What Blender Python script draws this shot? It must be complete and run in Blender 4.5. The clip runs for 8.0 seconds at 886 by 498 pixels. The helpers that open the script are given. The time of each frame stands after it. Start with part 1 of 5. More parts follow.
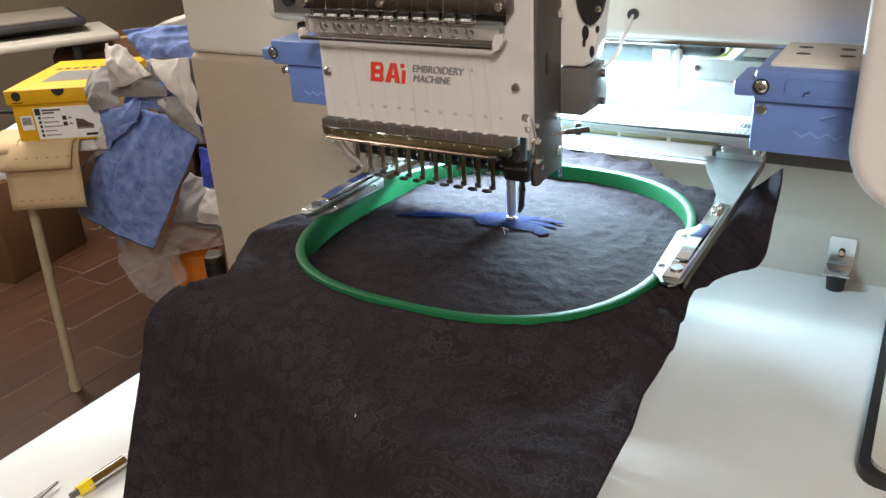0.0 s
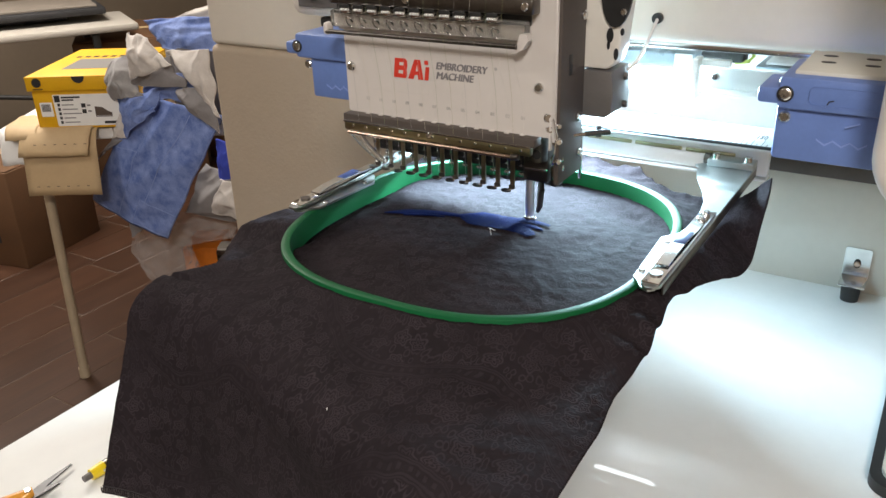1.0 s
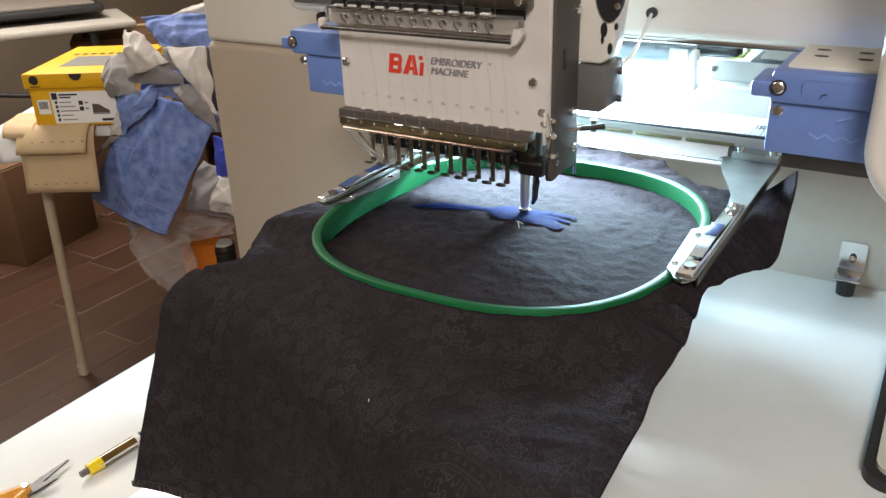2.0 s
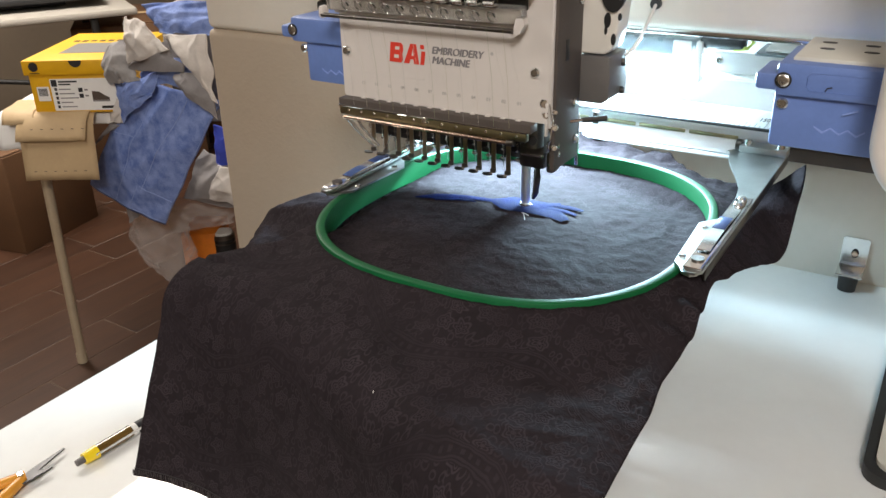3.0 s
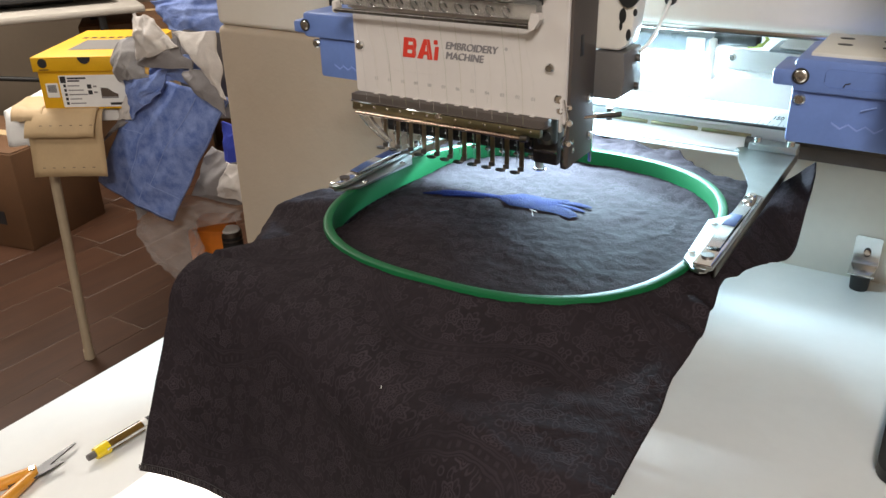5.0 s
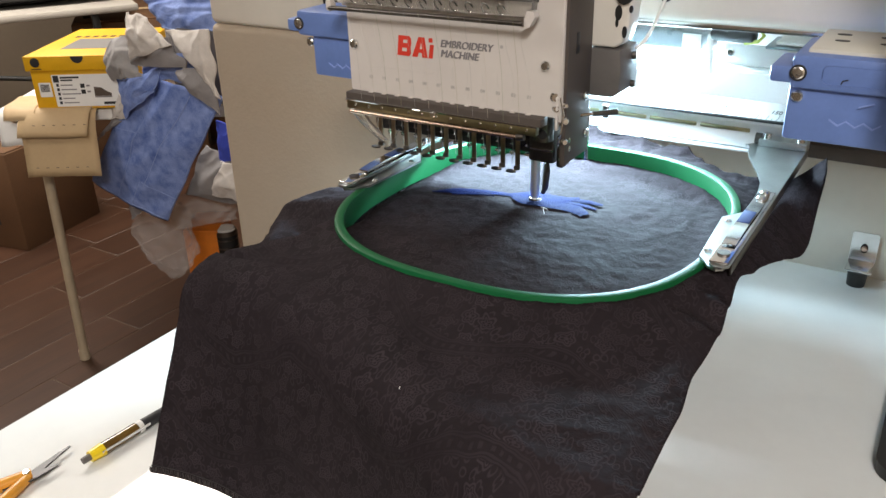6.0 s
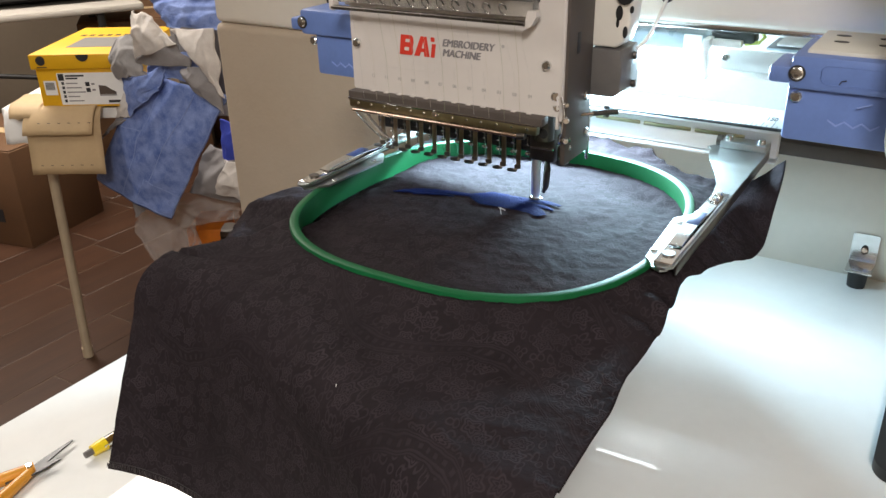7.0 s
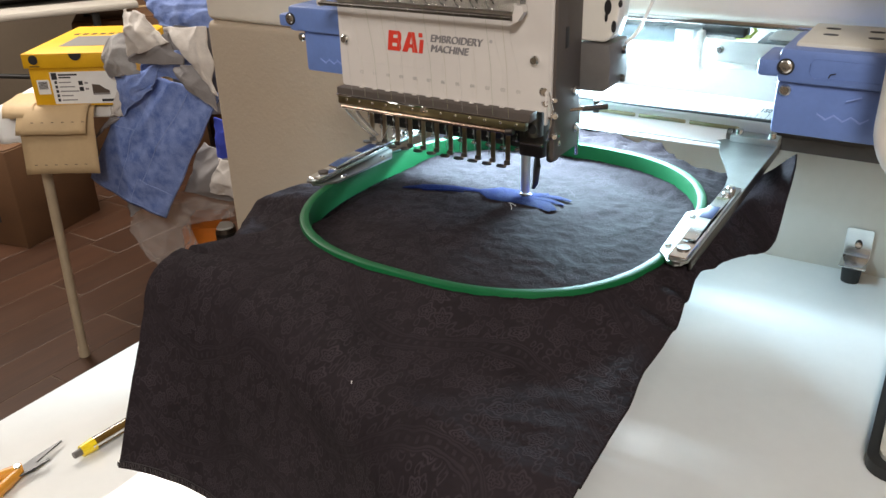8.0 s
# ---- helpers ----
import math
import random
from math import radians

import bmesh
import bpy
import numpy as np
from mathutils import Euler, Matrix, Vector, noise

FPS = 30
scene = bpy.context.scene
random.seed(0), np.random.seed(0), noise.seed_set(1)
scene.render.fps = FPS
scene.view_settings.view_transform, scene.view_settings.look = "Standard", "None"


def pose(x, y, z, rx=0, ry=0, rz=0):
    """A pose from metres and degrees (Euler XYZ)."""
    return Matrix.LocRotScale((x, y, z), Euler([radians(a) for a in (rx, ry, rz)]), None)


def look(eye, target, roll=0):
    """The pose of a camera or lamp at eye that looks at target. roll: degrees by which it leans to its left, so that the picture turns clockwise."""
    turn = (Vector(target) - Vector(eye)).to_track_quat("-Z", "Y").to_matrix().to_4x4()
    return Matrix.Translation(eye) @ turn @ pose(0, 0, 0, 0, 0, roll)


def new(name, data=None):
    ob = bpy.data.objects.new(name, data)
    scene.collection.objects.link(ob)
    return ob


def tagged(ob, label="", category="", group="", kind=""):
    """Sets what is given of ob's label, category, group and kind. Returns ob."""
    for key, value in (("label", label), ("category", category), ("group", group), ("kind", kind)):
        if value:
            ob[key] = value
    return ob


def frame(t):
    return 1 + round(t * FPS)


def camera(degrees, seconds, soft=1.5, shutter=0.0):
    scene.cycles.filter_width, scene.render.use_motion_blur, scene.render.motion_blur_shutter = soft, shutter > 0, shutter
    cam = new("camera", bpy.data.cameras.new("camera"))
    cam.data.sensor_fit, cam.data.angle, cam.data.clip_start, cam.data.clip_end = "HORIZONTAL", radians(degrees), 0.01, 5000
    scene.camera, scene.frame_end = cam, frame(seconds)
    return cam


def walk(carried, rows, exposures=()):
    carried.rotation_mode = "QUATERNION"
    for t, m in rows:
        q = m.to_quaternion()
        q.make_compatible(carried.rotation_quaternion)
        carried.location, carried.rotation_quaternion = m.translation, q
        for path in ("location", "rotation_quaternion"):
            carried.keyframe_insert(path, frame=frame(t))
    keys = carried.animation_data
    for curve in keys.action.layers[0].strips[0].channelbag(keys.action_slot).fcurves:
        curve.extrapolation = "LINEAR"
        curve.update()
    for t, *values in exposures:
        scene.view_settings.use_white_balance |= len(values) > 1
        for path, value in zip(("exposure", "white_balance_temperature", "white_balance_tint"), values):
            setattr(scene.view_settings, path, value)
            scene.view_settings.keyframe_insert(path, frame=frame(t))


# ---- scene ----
# camera: eye, yaw to the left of +y, pitch, roll (radians)
cam = camera(56.58, 8.0, soft=1.5)
CAMERA_ROWS = [
    (0.0, (0.3299, -0.6630, 0.3079), 0.5541, -0.4266, -0.0590),
    (0.5, (0.3258, -0.6677, 0.3068), 0.5587, -0.4273, -0.0284),
    (1.0, (0.3249, -0.6712, 0.3073), 0.5655, -0.4263, -0.0313),
    (1.5, (0.3305, -0.6730, 0.3071), 0.5650, -0.4265, -0.0375),
    (3.0, (0.3274, -0.6663, 0.3033), 0.5658, -0.4401, -0.0247),
    (3.5, (0.3282, -0.6676, 0.3030), 0.5766, -0.4414, -0.0387),
    (4.0, (0.3268, -0.6707, 0.3033), 0.5811, -0.4421, -0.0384),
    (4.5, (0.3235, -0.6705, 0.2996), 0.5738, -0.4403, -0.0235),
    (6.0, (0.3174, -0.6652, 0.2996), 0.5665, -0.4445, -0.0265),
    (6.5, (0.3201, -0.6634, 0.2972), 0.5617, -0.4506, -0.0271),
    (7.0, (0.3225, -0.6688, 0.2992), 0.5710, -0.4433, -0.0224),
    (7.5, (0.3262, -0.6659, 0.2981), 0.5774, -0.4423, -0.0272),
    (8.0, (0.3281, -0.6604, 0.2964), 0.5702, -0.4462, -0.0280),
]


def aim(eye, yaw, pitch, roll):
    ahead = Vector((-math.sin(yaw) * math.cos(pitch), math.cos(yaw) * math.cos(pitch), math.sin(pitch)))
    return look(eye, Vector(eye) + ahead, math.degrees(roll))


walk(cam, [(t, aim(e, a, b, c)) for t, e, a, b, c in CAMERA_ROWS])

# ---- light ----
FLOOR, TABLE, CEIL = -0.97, -0.217, 1.55
scene.view_settings.exposure = 0.0


def area_lamp(name, m, sx, sy, power, colour):
    d = bpy.data.lights.new(name, "AREA")
    d.shape, d.size, d.size_y, d.energy, d.color = "RECTANGLE", sx, sy, power, colour
    ob = new(name, d)
    ob.matrix_world = m
    return ob


WARM, WARMER, COOL = (1.0, 0.960, 0.93), (1.0, 0.915, 0.83), (0.55, 0.82, 1.0)
# two workroom ceiling panels, an added left fill, the machine's own LED work light
area_lamp("ceiling_lamp_front", pose(0.98, -1.90, CEIL - 0.06, 0, 0, 0), 0.6, 0.6, 66, WARM)
area_lamp("ceiling_lamp_rear", pose(-2.42, 0.75, CEIL - 0.06, 0, 0, 0), 1.3, 0.7, 66, WARMER)
area_lamp("left_fill_lamp", pose(-1.6, -1.25, CEIL - 0.06, 0, 0, 0), 0.6, 0.6, 11, WARM)
area_lamp("work_lamp", look((0.045, 0.2535, 0.0970), (0.090, 0.165, 0.0)), 0.11, 0.014, 3.7, COOL)
# extra lamp hidden behind the head, added to brighten the clamped cloth
area_lamp("cloth_fill_lamp", look((-0.085, 0.137, 0.098), (-0.075, 0.075, 0.0)), 0.23, 0.012, 11.5, COOL)

world = bpy.data.worlds.new("world")
scene.world = world
world.use_nodes = True
world.node_tree.nodes["Background"].inputs["Color"].default_value = (1.0, 0.85, 0.7, 1)
world.node_tree.nodes["Background"].inputs["Strength"].default_value = 0.05


# ---- materials ----
def material(name, colour, rough=0.5, metal=0.0, vary=0.12, scale=40.0, bump=0.0, bump_scale=300.0, sheen=0.0, coat=0.0, second=None, spec=0.5, tone=0.5):
    """A surface with mottling at two scales, uneven gloss and fine relief. scale: mottles per metre."""
    m = bpy.data.materials.new(name)
    m.use_nodes = True
    nt = m.node_tree
    b = nt.nodes["Principled BSDF"]
    tc = nt.nodes.new("ShaderNodeTexCoord")
    n1 = nt.nodes.new("ShaderNodeTexNoise")
    n1.inputs["Scale"].default_value, n1.inputs["Detail"].default_value = scale, 5
    n2 = nt.nodes.new("ShaderNodeTexNoise")
    n2.inputs["Scale"].default_value, n2.inputs["Detail"].default_value = scale * 9, 3
    nt.links.new(tc.outputs["Object"], n1.inputs["Vector"])
    nt.links.new(tc.outputs["Object"], n2.inputs["Vector"])
    add = nt.nodes.new("ShaderNodeMath")
    add.operation = "MULTIPLY_ADD"
    nt.links.new(n2.outputs["Fac"], add.inputs[0])
    add.inputs[1].default_value = 0.4
    nt.links.new(n1.outputs["Fac"], add.inputs[2])
    ramp = nt.nodes.new("ShaderNodeMapRange")
    ramp.inputs["From Min"].default_value, ramp.inputs["From Max"].default_value = tone - 0.05, tone + 0.45
    nt.links.new(add.outputs[0], ramp.inputs["Value"])
    mix = nt.nodes.new("ShaderNodeMix")
    mix.data_type = "RGBA"
    dark = second or tuple(c * (1 - vary) for c in colour)
    light = colour if second else tuple(min(1, c * (1 + vary * 0.6)) for c in colour)
    mix.inputs["A"].default_value, mix.inputs["B"].default_value = (*dark, 1), (*light, 1)
    nt.links.new(ramp.outputs["Result"], mix.inputs["Factor"])
    nt.links.new(mix.outputs["Result"], b.inputs["Base Color"])
    rr = nt.nodes.new("ShaderNodeMapRange")
    rr.inputs["To Min"].default_value, rr.inputs["To Max"].default_value = max(0.01, rough * 0.8), min(1, rough * 1.2)
    nt.links.new(n1.outputs["Fac"], rr.inputs["Value"])
    nt.links.new(rr.outputs["Result"], b.inputs["Roughness"])
    b.inputs["Metallic"].default_value = metal
    b.inputs["Specular IOR Level"].default_value = spec
    b.inputs["Sheen Weight"].default_value = sheen
    b.inputs["Coat Weight"].default_value = coat
    b.inputs["Coat Roughness"].default_value = 0.08
    if bump:
        nb = nt.nodes.new("ShaderNodeTexNoise")
        nb.inputs["Scale"].default_value, nb.inputs["Detail"].default_value = bump_scale, 4
        nt.links.new(tc.outputs["Object"], nb.inputs["Vector"])
        bp = nt.nodes.new("ShaderNodeBump")
        bp.inputs["Strength"].default_value, bp.inputs["Distance"].default_value = bump, 0.002
        nt.links.new(nb.outputs["Fac"], bp.inputs["Height"])
        nt.links.new(bp.outputs["Normal"], b.inputs["Normal"])
    return m


def glow(name, colour, strength):
    m = bpy.data.materials.new(name)
    m.use_nodes = True
    b = m.node_tree.nodes["Principled BSDF"]
    b.inputs["Base Color"].default_value = (0.9, 0.9, 0.9, 1)
    b.inputs["Emission Color"].default_value = (*colour, 1)
    b.inputs["Emission Strength"].default_value = strength
    return m


M_CASE = material("ivory_paint", (0.74, 0.70, 0.63), 0.35, vary=0.05, scale=12, bump=0.05, bump_scale=700)
M_PLATE = material("white_plate", (0.63, 0.585, 0.545), 0.45, vary=0.04, scale=15)
M_TABLE = material("white_laminate", (0.78, 0.79, 0.77), 0.014, vary=0.04, scale=9)
M_BEIGE = material("beige_panel_paint", (0.62, 0.60, 0.53), 0.4, vary=0.05, scale=10, bump=0.08, bump_scale=900)
M_BLUE = material("blue_plastic", (0.135, 0.215, 0.49), 0.42, vary=0.1, scale=30, bump=0.06, bump_scale=1200)
M_STEEL = material("bright_steel", (0.72, 0.72, 0.70), 0.22, 1.0, vary=0.12, scale=60)
M_ARM = material("satin_steel", (0.48, 0.50, 0.49), 0.34, 1.0, vary=0.12, scale=50)
M_CHROME = material("chrome", (0.82, 0.82, 0.82), 0.1, 1.0, vary=0.08, scale=80)
M_DARKSTEEL = material("dark_steel", (0.16, 0.145, 0.13), 0.34, 1.0, vary=0.25, scale=60)
M_BRACKET = material("brown_grey_paint", (0.082, 0.067, 0.058), 0.55, 0.0, spec=0.3, vary=0.15, scale=40)
M_GREYBOX = material("grey_cast_metal", (0.125, 0.115, 0.108), 0.55, 0.0, vary=0.1, scale=50, bump=0.1, bump_scale=1500)
M_BRASSY = material("olive_plated_steel", (0.40, 0.38, 0.24), 0.32, 1.0, vary=0.2, scale=60)
M_BLACK = material("black_rubber", (0.018, 0.018, 0.018), 0.5, vary=0.3, scale=60)
M_GREEN = material("green_plastic", (0.006, 0.092, 0.030), 0.48, vary=0.1, scale=30, bump=0.05, bump_scale=1500, spec=0.14)
M_ALU = material("white_anodised", (0.80, 0.82, 0.82), 0.3, 0.2, vary=0.05, scale=30)
M_ORANGE = material("orange_plastic", (0.72, 0.20, 0.015), 0.35, vary=0.1, scale=60)
M_YELLOW = material("yellow_card", (0.72, 0.395, 0.006), 0.5, vary=0.08, scale=20)
M_PAPER = material("white_paper", (0.78, 0.77, 0.74), 0.7, vary=0.05, scale=30)
M_INK = material("black_ink", (0.02, 0.02, 0.022), 0.6, vary=0.2, scale=60)
M_GREYINK = material("grey_ink", (0.21, 0.195, 0.20), 0.6, vary=0.1, scale=60)
M_LINE = material("faint_grey_ink", (0.60, 0.57, 0.53), 0.6, vary=0.06, scale=60)
M_PALEINK = material("pale_grey_ink", (0.42, 0.40, 0.38), 0.6, vary=0.1, scale=60)
M_RED = material("red_ink", (0.66, 0.045, 0.025), 0.5, vary=0.08, scale=60)
M_CARD = material("brown_cardboard", (0.125, 0.060, 0.025), 0.75, vary=0.15, scale=15, bump=0.1, bump_scale=500)
M_KRAFT = material("tan_pattern_card", (0.50, 0.36, 0.20), 0.7, vary=0.08, scale=14)
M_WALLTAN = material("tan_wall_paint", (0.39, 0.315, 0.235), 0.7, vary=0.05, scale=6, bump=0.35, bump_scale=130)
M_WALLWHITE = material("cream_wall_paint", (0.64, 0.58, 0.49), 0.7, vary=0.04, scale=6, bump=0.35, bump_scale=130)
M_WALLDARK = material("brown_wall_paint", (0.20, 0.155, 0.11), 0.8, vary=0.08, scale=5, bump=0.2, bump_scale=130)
M_GROUT = material("pale_brown_grout", (0.090, 0.060, 0.040), 0.8, vary=0.15, scale=20)
M_SPONGE = material("clear_film", (0.75, 0.74, 0.72), 0.25, vary=0.1, scale=30)


M_PALEBLUE = material("pale_blue_mark", (0.24, 0.33, 0.66), 0.5, vary=0.1, scale=60)
M_COPPER = material("copper_tint_steel", (0.62, 0.46, 0.36), 0.25, 1.0, vary=0.15, scale=80)
M_FOOT = material("brown_plated_steel", (0.34, 0.28, 0.19), 0.36, 1.0, vary=0.2, scale=120)
M_BRIGHT = material("bright_nickel", (0.95, 0.94, 0.92), 0.45, 0.6, vary=0.05, scale=80)
M_POLISHED = material("polished_tube", (0.93, 0.94, 0.95), 0.42, 1.0, vary=0.05, scale=120)
M_WIRE = material("yellow_green_wire", (0.42, 0.50, 0.10), 0.5, vary=0.1, scale=80)
M_REFLECTION = material("dark_blue_reflection", (0.03, 0.06, 0.19), 0.3, vary=0.15, scale=60)
M_LAMPCASE = material("grey_blue_lamp_case", (0.17, 0.20, 0.22), 0.3, vary=0.08, scale=40)
M_LED = glow("led_diffuser", (0.86, 0.95, 1.0), 12.0)
M_THREADS = [material(f"thread_{n}", c, 0.5, vary=0.1, scale=200) for n, c in (("olive", (0.34, 0.32, 0.16)), ("green", (0.24, 0.30, 0.16)), ("cream", (0.6, 0.55, 0.45)), ("grey", (0.38, 0.37, 0.37)))]


def clear_plastic(name, colour, rough=0.12):
    m = bpy.data.materials.new(name)
    m.use_nodes = True
    b = m.node_tree.nodes["Principled BSDF"]
    b.inputs["Base Color"].default_value = (*colour, 1)
    b.inputs["Roughness"].default_value, b.inputs["Transmission Weight"].default_value, b.inputs["IOR"].default_value = rough, 0.9, 1.45
    return m


M_CLEAR = clear_plastic("clear_acrylic", (0.93, 0.92, 0.88))
M_OLIVEGLASS = clear_plastic("olive_tinted_acrylic", (0.30, 0.34, 0.10), 0.2)
M_BAG = material("bag_film", (0.74, 0.71, 0.68), 0.22, vary=0.1, scale=25)
M_BAG.node_tree.nodes["Principled BSDF"].inputs["Alpha"].default_value = 0.20


# ---- mesh helpers ----
def box(bm, c, s, bevel=0.0, m=None, seg=2):
    """A box of centre c and size s, its edges rounded."""
    g = bmesh.ops.create_cube(bm, size=1, matrix=Matrix.Translation(c) @ Matrix.Diagonal((*s, 1)))
    vs = g["verts"]
    if bevel:
        es = list({e for v in vs for e in v.link_edges})
        r = bmesh.ops.bevel(bm, geom=es, offset=bevel, segments=seg, affect="EDGES", profile=0.5)
        vs = list({v for f in r["faces"] for v in f.verts} | {v for v in vs if v.is_valid})
    if m is not None:
        bmesh.ops.transform(bm, matrix=m, verts=vs)
    return vs


def rod(bm, a, b, r, r2=None, n=14):
    """A cylinder or cone from a to b."""
    a, b = Vector(a), Vector(b)
    d = b - a
    m = Matrix.Translation((a + b) / 2) @ d.to_track_quat("Z", "Y").to_matrix().to_4x4()
    return bmesh.ops.create_cone(bm, cap_ends=True, segments=n, radius1=r, radius2=r if r2 is None else r2, depth=d.length, matrix=m)["verts"]


def tube(bm, pts, r, n=8):
    """A bent round wire through pts; r is a radius or one for each point."""
    pts = [Vector(p) for p in pts]
    rs = r if isinstance(r, (list, tuple)) else [r] * len(pts)
    rings = []
    for i, p in enumerate(pts):
        d = (pts[min(i + 1, len(pts) - 1)] - pts[max(i - 1, 0)]).normalized()
        q = d.to_track_quat("Z", "Y")
        rings.append([bm.verts.new(p + q @ Vector((rs[i] * math.cos(k * math.tau / n), rs[i] * math.sin(k * math.tau / n), 0))) for k in range(n)])
    for a, b in zip(rings, rings[1:]):
        for k in range(n):
            bm.faces.new((a[k], a[(k + 1) % n], b[(k + 1) % n], b[k]))
    bm.faces.new(rings[0][::-1]), bm.faces.new(rings[-1])


def prism(bm, outline, z0, z1, m=None):
    """A flat outline (x, y), counted anticlockwise, thickened from z0 to z1."""
    lo = [bm.verts.new((x, y, z0)) for x, y in outline]
    hi = [bm.verts.new((x, y, z1)) for x, y in outline]
    n = len(lo)
    bm.faces.new(lo[::-1]), bm.faces.new(hi)
    for i in range(n):
        bm.faces.new((lo[i], lo[(i + 1) % n], hi[(i + 1) % n], hi[i]))
    if m is not None:
        bmesh.ops.transform(bm, matrix=m, verts=lo + hi)
    return lo + hi


def round_rect(x0, y0, x1, y1, r, n=6):
    out = []
    for cx, cy, a0 in ((x1 - r, y1 - r, 0), (x0 + r, y1 - r, 90), (x0 + r, y0 + r, 180), (x1 - r, y0 + r, 270)):
        for k in range(n + 1):
            a = radians(a0 + 90 * k / n)
            out.append((cx + r * math.cos(a), cy + r * math.sin(a)))
    return out


def finish(bm, smooth=True, angle=40):
    bmesh.ops.recalc_face_normals(bm, faces=bm.faces)
    if smooth:
        for f in bm.faces:
            f.smooth = True
        for e in bm.edges:
            if len(e.link_faces) == 2 and e.calc_face_angle(0) > radians(angle):
                e.smooth = False


def mesh_of(name, bm, mat, smooth=True, angle=40):
    finish(bm, smooth, angle)
    me = bpy.data.meshes.new(name)
    bm.to_mesh(me)
    bm.free()
    me.materials.append(mat)
    return me


def part(name, bm, mat, parent=None, label="", angle=40, local=False):
    """One mesh under a thing or a part. Its numbers are the world's, or with local=True its thing's."""
    ob = new(name, mesh_of(name, bm, mat, True, angle))
    if parent is not None:
        ob.parent = parent
        if not local and parent.parent is None:
            ob.matrix_parent_inverse = parent.matrix_basis.inverted()
    if label:
        ob["label"] = label
    return ob


def thing(name, label, category, at=(0, 0, 0), group="", rz=0):
    ob = new(name)
    ob.empty_display_size = 0.02
    ob.matrix_world = pose(*at, 0, 0, rz)
    return tagged(ob, label, category, group)


def setting(name, bm, mat, label, category):
    return tagged(part(name, bm, mat), label, category, kind="structure")


def made(build, *args, **kw):
    bm = bmesh.new()
    build(bm, *args, **kw)
    return bm


def screw(bm, c, axis, r=0.004, h=0.003):
    """A domed socket screw standing on c along axis."""
    c, a = Vector(c), Vector(axis).normalized()
    rod(bm, c, c + a * h * 0.6, r, r, 16)
    rod(bm, c + a * h * 0.6, c + a * h, r, r * 0.72, 16)
    # socket: a raised rim round a sunk hexagon
    q = a.to_track_quat("Z", "Y").to_matrix().to_4x4()
    rim = Matrix.Translation(c + a * h) @ q
    o = [bm.verts.new(rim @ Vector((r * 0.70 * math.cos(k * math.tau / 12), r * 0.70 * math.sin(k * math.tau / 12), 0.0004))) for k in range(12)]
    i = [bm.verts.new(rim @ Vector((r * 0.42 * math.cos(k * math.tau / 12), r * 0.42 * math.sin(k * math.tau / 12), 0.0004))) for k in range(12)]
    for k in range(12):
        bm.faces.new((o[k], o[(k + 1) % 12], i[(k + 1) % 12], i[k]))


def words(name, text, size, m, mat, parent, label="", bold=0.0, stretch=1.0, slant=0.0):
    """Lettering as a thin mesh in the built-in font, its left base at the origin of m, its face along m's z."""
    cu = bpy.data.curves.new(name, "FONT")
    cu.body, cu.size, cu.extrude, cu.offset = text, size, 0.0002, 0.0
    cu.shear = slant
    tmp = bpy.data.objects.new(name, cu)
    me = bpy.data.meshes.new_from_object(tmp)
    bpy.data.objects.remove(tmp)
    if bold:
        # heavier strokes: the same letters again, shifted a little and set just behind
        bm = bmesh.new()
        bm.from_mesh(me)
        for k in (1, 2):
            more = me.copy()
            more.transform(Matrix.Translation((bold * k, bold * 0.4 * k, -0.00005 * k)))
            bm.from_mesh(more)
            bpy.data.meshes.remove(more)
        bm.to_mesh(me)
        bm.free()
    me.transform(m @ Matrix.Diagonal((stretch, 1, 1, 1)))
    me.materials.clear()
    me.materials.append(mat)
    ob = new(name, me)
    ob.parent = parent
    if parent.parent is None:
        ob.matrix_parent_inverse = parent.matrix_basis.inverted()
    if label:
        ob["label"] = label
    return ob


# ---- the room ----
def build_room():
    floor = setting("floor", made(box, (-1.0, 0.5, FLOOR - 0.0515), (7.0, 8.0, 0.1)), M_GROUT, "dark brown wood-look plank floor with grout lines", "floor")
    setting("ceiling", made(box, (-1.0, 0.5, CEIL + 0.05), (7.0, 8.0, 0.1)), M_WALLWHITE, "plain cream ceiling", "ceiling")
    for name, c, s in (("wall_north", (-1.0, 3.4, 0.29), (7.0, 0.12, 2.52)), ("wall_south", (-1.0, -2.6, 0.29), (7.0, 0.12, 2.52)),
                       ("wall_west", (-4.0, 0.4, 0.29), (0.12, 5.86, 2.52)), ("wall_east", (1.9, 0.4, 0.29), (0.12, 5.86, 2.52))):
        # the unseen south wall is dark brown so the cloth reflects less light
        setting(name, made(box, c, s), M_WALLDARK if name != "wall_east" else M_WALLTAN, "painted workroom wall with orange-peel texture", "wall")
    return floor


def build_pillar():
    """The two-tone wall end beside the machine: tan below, cream above."""
    bm = made(box, (-0.5865, 0.78, (FLOOR + 0.055) / 2), (0.373, 0.9, 0.055 - FLOOR), 0.012, None, 4)
    lower = setting("pillar", bm, M_WALLTAN, "tan painted pillar with a cream upper half", "pillar")
    up = part("upper_paint", made(box, (-0.5865, 0.78, (CEIL + 0.055) / 2), (0.369, 0.896, CEIL - 0.055), 0.011, None, 4), M_WALLWHITE, lower, "cream upper half")
    return up


# ---- the machine ----
PLATE_Y = -0.026
UP_FACE = Matrix.Rotation(radians(90), 4, "X")  # lays a flat outline upright, facing -y
PITCH = 0.0156


